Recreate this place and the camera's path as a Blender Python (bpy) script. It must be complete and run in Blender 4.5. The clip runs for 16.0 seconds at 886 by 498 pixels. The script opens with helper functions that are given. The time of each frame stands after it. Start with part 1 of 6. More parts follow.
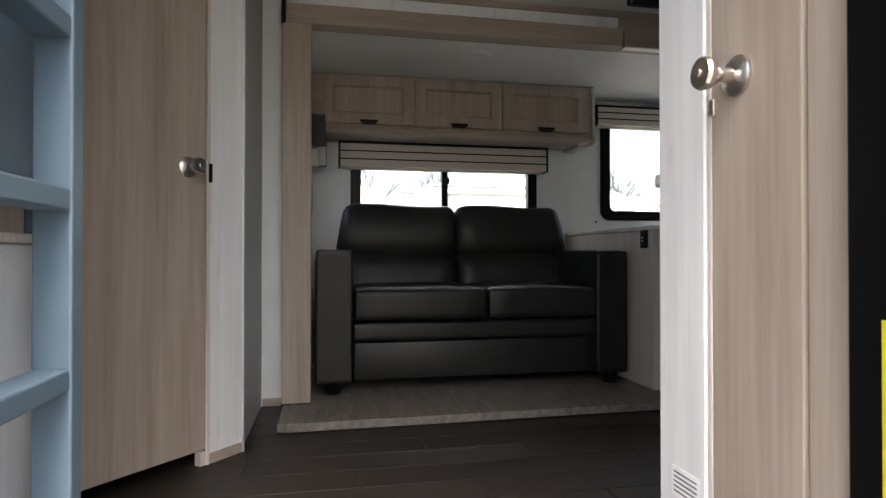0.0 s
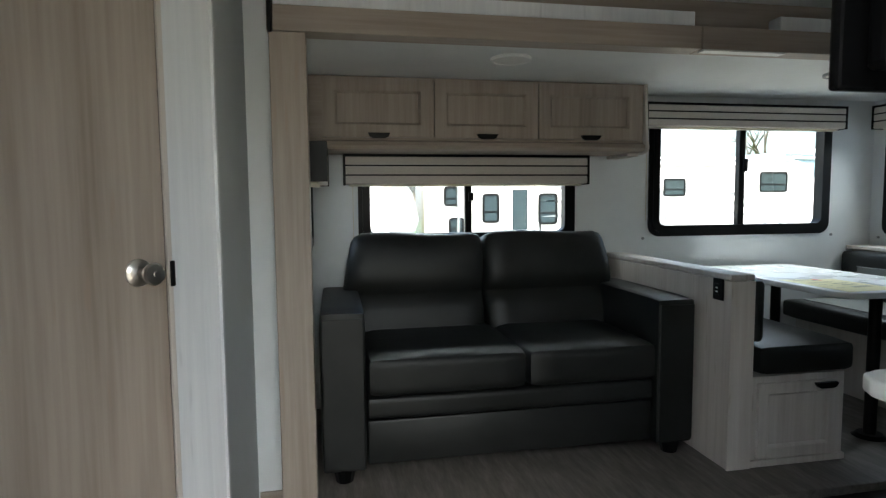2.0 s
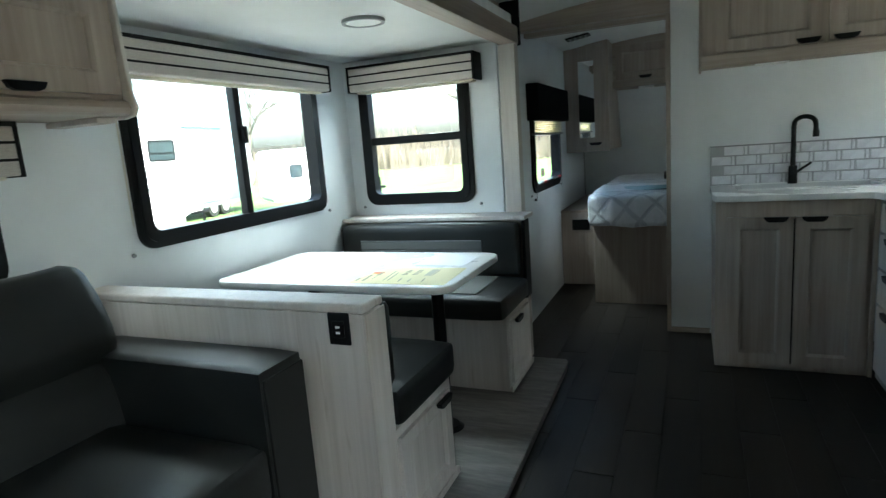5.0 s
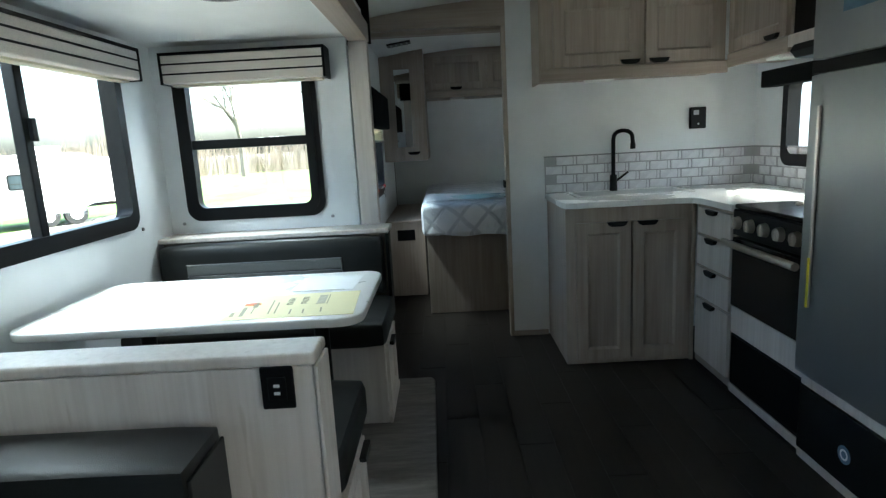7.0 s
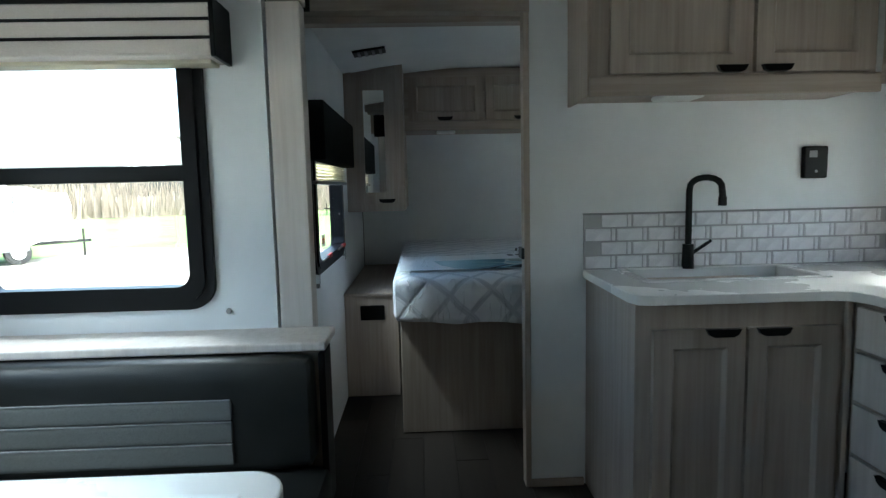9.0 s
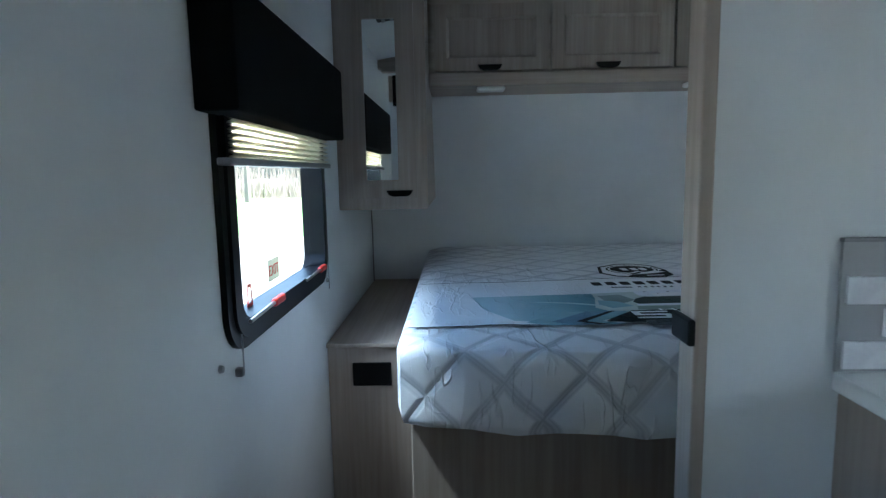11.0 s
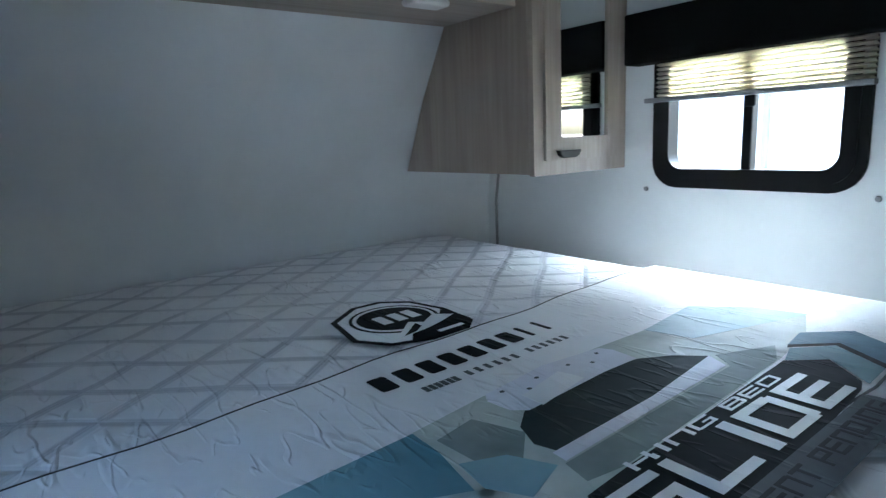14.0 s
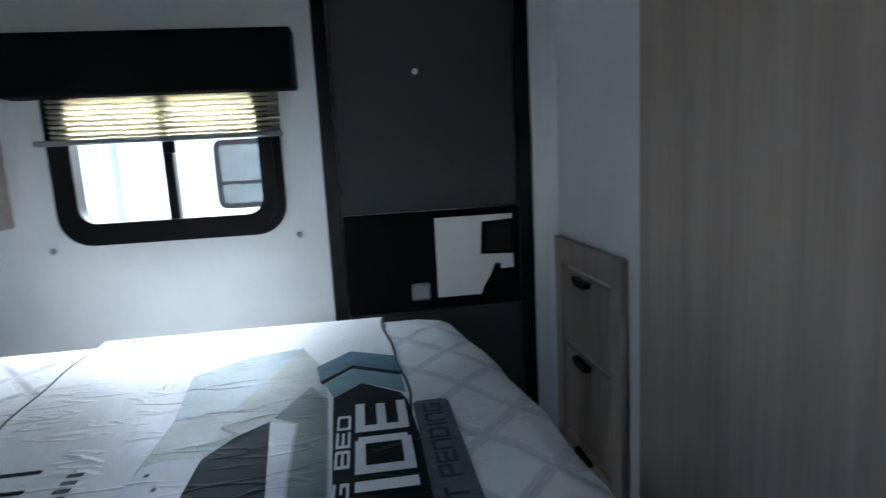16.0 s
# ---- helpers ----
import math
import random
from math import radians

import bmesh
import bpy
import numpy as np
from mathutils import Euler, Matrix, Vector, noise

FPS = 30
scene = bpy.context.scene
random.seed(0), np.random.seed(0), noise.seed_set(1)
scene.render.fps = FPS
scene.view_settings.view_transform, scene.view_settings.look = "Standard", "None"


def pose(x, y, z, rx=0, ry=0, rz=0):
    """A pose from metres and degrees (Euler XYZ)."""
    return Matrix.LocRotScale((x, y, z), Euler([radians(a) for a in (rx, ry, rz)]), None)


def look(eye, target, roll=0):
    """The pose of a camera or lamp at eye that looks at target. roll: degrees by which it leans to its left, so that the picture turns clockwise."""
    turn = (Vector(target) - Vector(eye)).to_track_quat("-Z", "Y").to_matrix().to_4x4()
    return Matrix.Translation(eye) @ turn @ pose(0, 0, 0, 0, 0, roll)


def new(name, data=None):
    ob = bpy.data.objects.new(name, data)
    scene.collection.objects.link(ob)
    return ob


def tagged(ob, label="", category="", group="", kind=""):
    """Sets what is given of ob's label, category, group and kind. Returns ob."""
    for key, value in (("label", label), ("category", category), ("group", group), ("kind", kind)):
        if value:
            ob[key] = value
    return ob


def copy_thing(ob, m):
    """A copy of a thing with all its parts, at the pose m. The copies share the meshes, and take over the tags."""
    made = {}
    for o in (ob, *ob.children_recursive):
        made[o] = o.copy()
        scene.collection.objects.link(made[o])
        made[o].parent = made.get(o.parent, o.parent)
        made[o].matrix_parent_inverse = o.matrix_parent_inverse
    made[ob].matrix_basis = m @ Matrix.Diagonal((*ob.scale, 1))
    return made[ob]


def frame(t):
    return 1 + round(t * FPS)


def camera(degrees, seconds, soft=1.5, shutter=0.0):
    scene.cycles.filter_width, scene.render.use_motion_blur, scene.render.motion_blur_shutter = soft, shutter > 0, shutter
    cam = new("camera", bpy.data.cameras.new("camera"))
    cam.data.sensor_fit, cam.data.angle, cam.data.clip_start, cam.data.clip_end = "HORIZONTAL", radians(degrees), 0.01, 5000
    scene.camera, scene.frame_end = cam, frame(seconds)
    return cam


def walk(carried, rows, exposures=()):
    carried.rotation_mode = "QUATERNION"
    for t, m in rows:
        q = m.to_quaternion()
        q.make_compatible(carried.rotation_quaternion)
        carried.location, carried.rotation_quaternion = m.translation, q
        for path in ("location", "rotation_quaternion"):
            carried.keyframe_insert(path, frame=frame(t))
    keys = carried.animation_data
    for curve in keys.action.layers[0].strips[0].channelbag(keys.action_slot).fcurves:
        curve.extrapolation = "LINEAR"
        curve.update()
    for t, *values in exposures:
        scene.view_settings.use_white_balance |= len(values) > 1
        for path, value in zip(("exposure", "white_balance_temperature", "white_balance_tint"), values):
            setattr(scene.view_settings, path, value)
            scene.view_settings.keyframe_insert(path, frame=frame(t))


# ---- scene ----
PATH = [
    (0, (0.83, 0.452, 0.719), (1.209, 2.415, 0.737), -0.0),
    (0.5, (0.831, 0.575, 0.844), (1.177, 2.545, 0.845), -0.1),
    (1, (0.852, 0.714, 1.001), (1.183, 2.686, 0.961), -0.0),
    (1.5, (0.837, 0.871, 1.082), (1.158, 2.841, 0.956), -0.1),
    (2, (0.827, 1.013, 1.168), (1.191, 2.973, 1.01), -0.5),
    (2.5, (0.872, 1.258, 1.163), (1.348, 3.188, 0.945), -1.3),
    (3, (0.962, 1.495, 1.218), (1.648, 3.354, 0.951), -1.7),
    (3.5, (0.988, 1.688, 1.216), (1.961, 3.408, 0.911), -1.9),
    (4, (1.01, 1.877, 1.26), (2.32, 3.351, 0.928), -2.0),
    (4.5, (1.059, 2.061, 1.256), (2.672, 3.192, 0.908), -2.5),
    (5, (1.123, 2.306, 1.268), (2.929, 3.09, 0.917), -4.3),
    (7.5, (1.435, 2.846, 1.272), (3.403, 2.829, 0.912), -2.6),
    (8, (1.82, 2.842, 1.258), (3.795, 2.883, 0.945), -1.8),
    (8.5, (2.212, 2.864, 1.228), (4.196, 2.835, 0.972), -1.3),
    (9, (2.605, 2.853, 1.261), (4.593, 2.783, 1.049), -1.3),
    (11.5, (4.284, 2.841, 1.261), (6.266, 2.899, 0.995), -1.1),
    (12, (4.599, 2.853, 1.265), (6.58, 2.762, 1.01), -0.3),
    (12.5, (4.817, 2.878, 1.26), (6.785, 2.708, 0.946), -1.0),
    (13, (5.014, 2.875, 1.277), (6.96, 2.526, 0.973), -2.8),
    (13.5, (5.147, 2.83, 1.266), (6.943, 2.039, 0.876), -2.7),
    (14, (5.272, 2.803, 1.249), (6.832, 1.609, 0.876), -2.6),
    (14.5, (5.394, 2.787, 1.237), (6.739, 1.358, 0.85), -2.7),
    (15, (5.432, 2.747, 1.211), (6.429, 1.056, 0.827), -2.6),
    (15.5, (5.522, 2.725, 1.22), (5.966, 0.808, 0.866), -2.7),
    (16, (5.598, 2.752, 1.255), (5.333, 0.796, 0.937), -3.1),
]
cam = camera(74.5, 16.0, soft=1.3, shutter=0.2)
walk(cam, [(t, look(eye, target, roll)) for t, eye, target, roll in PATH],
     exposures=[(0, 2.4, 6700, 9), (1.0, 2.5, 6450, 6), (2.0, 2.65, 6300, 0), (3.0, 2.45, 5950, -10), (4, 3.2, 5950, -10), (5, 3.6, 6000, -8), (6, 3.65, 6050, -6), (9, 3.5, 5900, -4),
                (11, 4.0, 5300, -2), (13, 3.98, 5250, 0), (13.6, 4.15, 5300, 0), (14.5, 3.95, 5400, 1), (15.4, 3.65, 5450, 0), (16, 3.75, 5550, 3)])

# ---- world and sun ----
world = bpy.data.worlds.new("overcast_sky")
scene.world = world
world.use_nodes = True
wn = world.node_tree
sky = wn.nodes.new("ShaderNodeTexSky")
sky.sky_type, sky.sun_disc = "NISHITA", False
sky.sun_elevation, sky.sun_rotation = radians(58), radians(184)
sky.air_density, sky.dust_density, sky.ozone_density = 1.0, 5.5, 1.0
wn.links.new(sky.outputs[0], wn.nodes["Background"].inputs[0])
wn.nodes["Background"].inputs[1].default_value = 0.15
sun = new("sun", bpy.data.lights.new("sun", "SUN"))
sun.data.energy, sun.data.angle, sun.data.color = 1.3, radians(24), (1.0, 0.97, 0.92)
sun.matrix_world = look((0, 0, 0), (-0.04, 0.53, -0.848))


def sky_fill(name, at, target, wide, high, watts):
    """An added, unseen lamp at the head of a window's opening, filling in for the upper sky's daylight in the room."""
    lamp = new(name, bpy.data.lights.new(name, "AREA"))
    lamp.data.shape, lamp.data.size, lamp.data.size_y = "RECTANGLE", wide, high
    lamp.data.spread = radians(105)
    lamp.data.energy, lamp.data.color = watts, (0.95, 0.98, 1.0)
    lamp.matrix_world = look(at, target)


# added fill lamps, out of sight behind the valances and blinds
sky_fill("sky_fill_sofa_window", (1.58, 4.36, 1.43), (1.58, 3.80, 0.85), 1.1, 0.12, 1.6)
sky_fill("sky_fill_dinette_window", (3.30, 4.36, 1.745), (3.28, 3.70, 0.95), 1.1, 0.12, 2.0)
sky_fill("sky_fill_end_window", (4.38, 3.79, 1.745), (3.72, 3.75, 0.95), 0.12, 0.55, 0.8)
sky_fill("sky_fill_escape_window", (5.42, 3.44, 1.50), (5.42, 2.20, 0.80), 0.48, 0.12, 1.6)
sky_fill("sky_fill_bedroom_window", (6.15, 0.82, 1.46), (6.10, 1.45, 0.75), 0.52, 0.10, 0.85)


# ---- materials ----
def principled(name, color, rough=0.5, metal=0.0):
    m = bpy.data.materials.new(name)
    m.use_nodes = True
    b = m.node_tree.nodes["Principled BSDF"]
    b.inputs["Base Color"].default_value = (*color, 1)
    b.inputs["Roughness"].default_value = rough
    b.inputs["Metallic"].default_value = metal
    return m, m.node_tree, b


def coords(nt, scale, rot=(0, 0, 0)):
    tc, mp = nt.nodes.new("ShaderNodeTexCoord"), nt.nodes.new("ShaderNodeMapping")
    mp.inputs["Scale"].default_value = scale
    mp.inputs["Rotation"].default_value = rot
    nt.links.new(tc.outputs["Object"], mp.inputs[0])
    return mp.outputs[0]


def noise_tex(nt, vec, scale, detail=4.0, rough=0.55):
    n = nt.nodes.new("ShaderNodeTexNoise")
    n.inputs["Scale"].default_value, n.inputs["Detail"].default_value, n.inputs["Roughness"].default_value = scale, detail, rough
    nt.links.new(vec, n.inputs["Vector"])
    return n.outputs[0]


def ramp(nt, fac, stops):
    r = nt.nodes.new("ShaderNodeValToRGB")
    e = r.color_ramp.elements
    while len(e) < len(stops):
        e.new(0.5)
    for el, (p, c) in zip(e, stops):
        el.position, el.color = p, (*c, 1)
    nt.links.new(fac, r.inputs[0])
    return r.outputs[0]


def mix(nt, fac, a, b, mode="MIX"):
    n = nt.nodes.new("ShaderNodeMix")
    n.data_type, n.blend_type = "RGBA", mode
    for sock, v in ((n.inputs[0], fac), (n.inputs[6], a), (n.inputs[7], b)):
        if isinstance(v, (int, float)):
            sock.default_value = v
        elif isinstance(v, tuple):
            sock.default_value = (*v, 1)
        else:
            nt.links.new(v, sock)
    return n.outputs[2]


def bump(nt, b, height, strength=0.2, dist=0.002):
    n = nt.nodes.new("ShaderNodeBump")
    n.inputs["Strength"].default_value, n.inputs["Distance"].default_value = strength, dist
    nt.links.new(height, n.inputs["Height"])
    nt.links.new(n.outputs[0], b.inputs["Normal"])


def vary_rough(nt, b, fac, lo, hi):
    n = nt.nodes.new("ShaderNodeMapRange")
    n.inputs[3].default_value, n.inputs[4].default_value = lo, hi
    nt.links.new(fac, n.inputs[0])
    nt.links.new(n.outputs[0], b.inputs["Roughness"])


def wood(name, dark, mid, light, along=2, rough=0.5, streak=(0.35, 0.26, 0.2)):
    """Printed wood grain running along one axis."""
    m, nt, b = principled(name, mid, rough)
    sc = [15.0, 15.0, 15.0]
    sc[along] = 0.9
    fine = [75.0, 75.0, 75.0]
    fine[along] = 2.5
    v, vf = coords(nt, tuple(sc)), coords(nt, tuple(fine))
    g = noise_tex(nt, v, 1.0, 5, 0.6)
    col = ramp(nt, g, [(0.3, dark), (0.5, mid), (0.72, light)])
    f = noise_tex(nt, vf, 1.0, 3, 0.5)
    col = mix(nt, 0.28, col, ramp(nt, f, [(0.35, dark), (0.65, light)]))
    knots = [40.0, 40.0, 40.0]
    knots[along] = 5.0
    k = noise_tex(nt, coords(nt, tuple(knots)), 1.0, 1, 0.4)
    kr = ramp(nt, k, [(0.71, (0, 0, 0)), (0.78, (1, 1, 1))])
    col = mix(nt, kr, col, mix(nt, 0.5, col, streak))
    nt.links.new(col, b.inputs["Base Color"])
    bump(nt, b, f, 0.12, 0.001)
    vary_rough(nt, b, g, rough - 0.08, rough + 0.12)
    return m


def painted(name, color, rough=0.55, amount=0.06, scale=3.0, grain=240.0, relief=0.05):
    m, nt, b = principled(name, color, rough)
    v = coords(nt, (1, 1, 1))
    big = noise_tex(nt, v, scale, 4, 0.6)
    lo = tuple(c * (1 - amount) for c in color)
    hi = tuple(min(1, c * (1 + amount * 0.6)) for c in color)
    nt.links.new(ramp(nt, big, [(0.3, lo), (0.7, hi)]), b.inputs["Base Color"])
    fine = noise_tex(nt, v, grain, 2, 0.5)
    bump(nt, b, fine, relief, 0.001)
    vary_rough(nt, b, big, rough - 0.07, rough + 0.07)
    return m


WOOD = wood("ash_laminate", (0.27, 0.218, 0.178), (0.365, 0.305, 0.254), (0.44, 0.375, 0.32))
WOOD_X = wood("ash_laminate_lengthwise", (0.27, 0.218, 0.178), (0.365, 0.305, 0.254), (0.44, 0.375, 0.32), along=0)
WOOD_Y = wood("ash_laminate_crosswise", (0.27, 0.218, 0.178), (0.365, 0.305, 0.254), (0.44, 0.375, 0.32), along=1)
PALE = wood("whitewashed_laminate", (0.50, 0.445, 0.40), (0.60, 0.545, 0.50), (0.67, 0.62, 0.575), streak=(0.42, 0.36, 0.3))
WHITE_TRIM = wood("white_grained_trim", (0.62, 0.63, 0.65), (0.72, 0.73, 0.75), (0.78, 0.79, 0.80), rough=0.45, streak=(0.5, 0.5, 0.52))
WALL = painted("white_wall_panel", (0.74, 0.76, 0.77), 0.5)
GREY_WALL = painted("grey_wall_panel", (0.50, 0.52, 0.52), 0.5)
CEIL = painted("ceiling_vinyl", (0.74, 0.75, 0.74), 0.6)
BLACK = painted("black_plastic", (0.005, 0.005, 0.0055), 0.38, 0.2)
MATTE_BLACK = painted("matte_black_fabric", (0.004, 0.004, 0.0045), 0.85, 0.25, 6, 500, 0.2)
BLACK_GLASS = painted("black_oven_glass", (0.006, 0.006, 0.006), 0.2, 0.1)
BLUE = painted("blue_grey_paint", (0.10, 0.15, 0.20), 0.45, 0.12)
TOP = painted("white_solid_top", (0.80, 0.80, 0.79), 0.28, 0.03)
SINK = painted("grey_white_sink", (0.62, 0.63, 0.63), 0.35, 0.05)
GROUT = painted("grey_grout", (0.42, 0.42, 0.43), 0.8, 0.1)
PLASTIC = painted("white_plastic", (0.78, 0.78, 0.76), 0.35, 0.04)
GREY_PLASTIC = painted("grey_plastic", (0.26, 0.26, 0.27), 0.5, 0.1)
NICKEL = principled("brushed_nickel", (0.62, 0.58, 0.54), 0.28, 1.0)[0]
RED = painted("red_plastic", (0.65, 0.05, 0.03), 0.4, 0.1)
YELLOW = painted("yellow_label", (0.80, 0.65, 0.04), 0.5, 0.06)
PAPER = painted("white_paper", (0.82, 0.83, 0.84), 0.7, 0.03)
PAPER_Y = painted("pale_yellow_paper", (0.78, 0.72, 0.42), 0.7, 0.05)
PAPER_GREY = painted("faint_grey_print", (0.50, 0.47, 0.32), 0.7, 0.2, 60)
ORANGE = painted("orange_print", (0.75, 0.26, 0.04), 0.7, 0.25, 40)
INK = painted("printed_ink", (0.34, 0.31, 0.19), 0.7, 0.1)
BLACK_INK = painted("black_ink", (0.015, 0.016, 0.018), 0.7, 0.2)
SHADE = painted("pleated_shade_fabric", (0.66, 0.62, 0.52), 0.8, 0.06, 8, 600, 0.1)
nt = SHADE.node_tree
tl, mxs = nt.nodes.new("ShaderNodeBsdfTranslucent"), nt.nodes.new("ShaderNodeMixShader")
tl.inputs[0].default_value, mxs.inputs[0].default_value = (0.72, 0.68, 0.55, 1), 0.55
nt.links.new(nt.nodes["Principled BSDF"].outputs[0], mxs.inputs[1])
nt.links.new(tl.outputs[0], mxs.inputs[2])
nt.links.new(mxs.outputs[0], nt.nodes["Material Output"].inputs[0])
GUNMETAL = painted("slate_grey_door_panel", (0.028, 0.030, 0.032), 0.6, 0.12)

STEEL, nt, b = principled("stainless_steel", (0.36, 0.37, 0.37), 0.34, 0.85)
v = coords(nt, (300, 3, 3))
n1 = noise_tex(nt, v, 1.0, 3)
bump(nt, b, n1, 0.04, 0.0005)
n2 = noise_tex(nt, coords(nt, (4, 4, 4)), 1.0, 5)
vary_rough(nt, b, n2, 0.26, 0.48)

MIRROR = principled("mirror_glass", (0.86, 0.88, 0.88), 0.02, 1.0)[0]

GLASS = bpy.data.materials.new("window_glass")
GLASS.use_nodes = True
nt = GLASS.node_tree
nt.nodes.remove(nt.nodes["Principled BSDF"])
tr, gl, mx = nt.nodes.new("ShaderNodeBsdfTransparent"), nt.nodes.new("ShaderNodeBsdfGlossy"), nt.nodes.new("ShaderNodeMixShader")
tr.inputs[0].default_value = (0.96, 0.97, 0.97, 1)
gl.inputs["Roughness"].default_value = 0.03
mx.inputs[0].default_value = 0.05
nt.links.new(tr.outputs[0], mx.inputs[1])
nt.links.new(gl.outputs[0], mx.inputs[2])
nt.links.new(mx.outputs[0], nt.nodes["Material Output"].inputs[0])

LEATHER, nt, b = principled("charcoal_leatherette", (0.02, 0.021, 0.02), 0.42)
b.inputs["Specular IOR Level"].default_value = 0.34
v = coords(nt, (1, 1, 1))
big = noise_tex(nt, v, 5.0, 4)
nt.links.new(ramp(nt, big, [(0.3, (0.009, 0.010, 0.0095)), (0.7, (0.017, 0.018, 0.0175))]), b.inputs["Base Color"])
vo = nt.nodes.new("ShaderNodeTexVoronoi")
vo.inputs["Scale"].default_value = 420
nt.links.new(v, vo.inputs["Vector"])
hgt = mix(nt, 0.35, vo.outputs["Distance"], noise_tex(nt, v, 16.0, 3))
bump(nt, b, hgt, 0.25, 0.002)
vary_rough(nt, b, big, 0.34, 0.52)

TWEED, nt, b = principled("grey_quilted_fabric", (0.26, 0.27, 0.26), 0.7)
v = coords(nt, (1, 1, 1))
f = noise_tex(nt, v, 420.0, 2)
nt.links.new(ramp(nt, f, [(0.3, (0.085, 0.09, 0.086)), (0.7, (0.13, 0.135, 0.13))]), b.inputs["Base Color"])
bump(nt, b, f, 0.3, 0.001)

FLOOR, nt, b = principled("dark_vinyl_plank", (0.07, 0.06, 0.05), 0.42)
oi = nt.nodes.new("ShaderNodeObjectInfo")
g = noise_tex(nt, coords(nt, (1.6, 30, 30)), 1.0, 6, 0.62)
col = ramp(nt, g, [(0.25, (0.010, 0.008, 0.007)), (0.5, (0.024, 0.020, 0.017)), (0.75, (0.046, 0.039, 0.033))])
col = mix(nt, 0.5, col, mix(nt, oi.outputs["Random"], (0.016, 0.0135, 0.0115), (0.032, 0.027, 0.023)))
nt.links.new(col, b.inputs["Base Color"])
bump(nt, b, g, 0.15, 0.001)
vary_rough(nt, b, g, 0.34, 0.5)

SLIDE_FLOOR, nt, b = principled("grey_beige_vinyl", (0.30, 0.27, 0.24), 0.5)
g = noise_tex(nt, coords(nt, (18, 3, 18), (0, 0, 0.5)), 2.0, 6, 0.65)
nt.links.new(ramp(nt, g, [(0.3, (0.10, 0.09, 0.08)), (0.5, (0.155, 0.142, 0.128)), (0.7, (0.22, 0.202, 0.185))]), b.inputs["Base Color"])
bump(nt, b, g, 0.15, 0.001)

TILE, nt, b = principled("white_marbled_tile", (0.66, 0.66, 0.68), 0.3)
oi = nt.nodes.new("ShaderNodeObjectInfo")
g = noise_tex(nt, coords(nt, (9, 9, 9)), 2.0, 6, 0.7)
col = ramp(nt, g, [(0.35, (0.58, 0.57, 0.60)), (0.6, (0.74, 0.74, 0.76))])
nt.links.new(mix(nt, mix(nt, oi.outputs["Random"], (0.05, 0.05, 0.05), (0.5, 0.5, 0.5)), col, (0.80, 0.80, 0.82)), b.inputs["Base Color"])

STRIPE, nt, b = principled("beige_striped_valance", (0.55, 0.50, 0.45), 0.75)
v = coords(nt, (1, 1, 1))
f = noise_tex(nt, v, 350.0, 2)
nt.links.new(ramp(nt, f, [(0.3, (0.46, 0.41, 0.37)), (0.7, (0.60, 0.55, 0.50))]), b.inputs["Base Color"])
bump(nt, b, f, 0.2, 0.001)


def math_node(nt, kind, a, c=None):
    n = nt.nodes.new("ShaderNodeMath")
    n.operation = kind
    for sock, q in zip(n.inputs, (a, c)):
        if isinstance(q, (int, float)):
            sock.default_value = q
        elif q is not None:
            nt.links.new(q, sock)
    return n.outputs[0]


def wrinkles(nt, v):
    """Sharp creases of thin plastic film, broken up into patches."""
    out = None
    for turn, stretch, scale, pos in ((0.5, 4.0, 2.6, 0.50), (-0.9, 5.0, 3.4, 0.52), (1.5, 3.5, 5.2, 0.47)):
        mp = nt.nodes.new("ShaderNodeMapping")
        mp.inputs["Rotation"].default_value, mp.inputs["Scale"].default_value = (0, 0, turn), (1, stretch, 1)
        nt.links.new(v, mp.inputs[0])
        n = noise_tex(nt, mp.outputs[0], scale, 2, 0.4)
        line = ramp(nt, n, [(pos - 0.035, (0, 0, 0)), (pos, (1, 1, 1)), (pos + 0.012, (0, 0, 0))])
        patch = ramp(nt, noise_tex(nt, v, 3.1 + scale, 2), [(0.48, (0, 0, 0)), (0.62, (1, 1, 1))])
        line = mix(nt, 1.0, line, patch, "MULTIPLY")
        out = line if out is None else mix(nt, 1.0, out, line, "ADD")
    return out


QUILT, nt, b = principled("white_quilted_cover", (0.78, 0.79, 0.81), 0.42)
v = coords(nt, (1, 1, 1))
wv = nt.nodes.new("ShaderNodeVectorMath")
wv.operation = "MULTIPLY_ADD"
wn2 = nt.nodes.new("ShaderNodeTexNoise")
wn2.inputs["Scale"].default_value = 3.0
nt.links.new(v, wn2.inputs["Vector"])
nt.links.new(wn2.outputs["Color"], wv.inputs[0])
wv.inputs[1].default_value = (0.035, 0.035, 0.0)
nt.links.new(v, wv.inputs[2])
sep = nt.nodes.new("ShaderNodeSeparateXYZ")
nt.links.new(wv.outputs[0], sep.inputs[0])
along = math_node(nt, "ADD", sep.outputs[0], math_node(nt, "MULTIPLY", sep.outputs[2], 0.75))
dist = None
for sg in ("ADD", "SUBTRACT"):
    d = math_node(nt, "MULTIPLY", math_node(nt, sg, along, math_node(nt, "MULTIPLY", sep.outputs[1], 0.85)), 6.0)
    d = math_node(nt, "ABSOLUTE", math_node(nt, "SUBTRACT", math_node(nt, "FRACT", math_node(nt, "ADD", d, 50.0)), 0.5))
    dist = d if dist is None else math_node(nt, "MINIMUM", dist, d)
band = ramp(nt, dist, [(0.0, (0.85, 0.85, 0.85)), (0.035, (0.45, 0.45, 0.45)), (0.06, (0.75, 0.75, 0.75)), (0.11, (0, 0, 0))])
fade = ramp(nt, noise_tex(nt, v, 4.0, 3), [(0.35, (0.45, 0.45, 0.45)), (0.65, (0.95, 0.95, 0.95))])
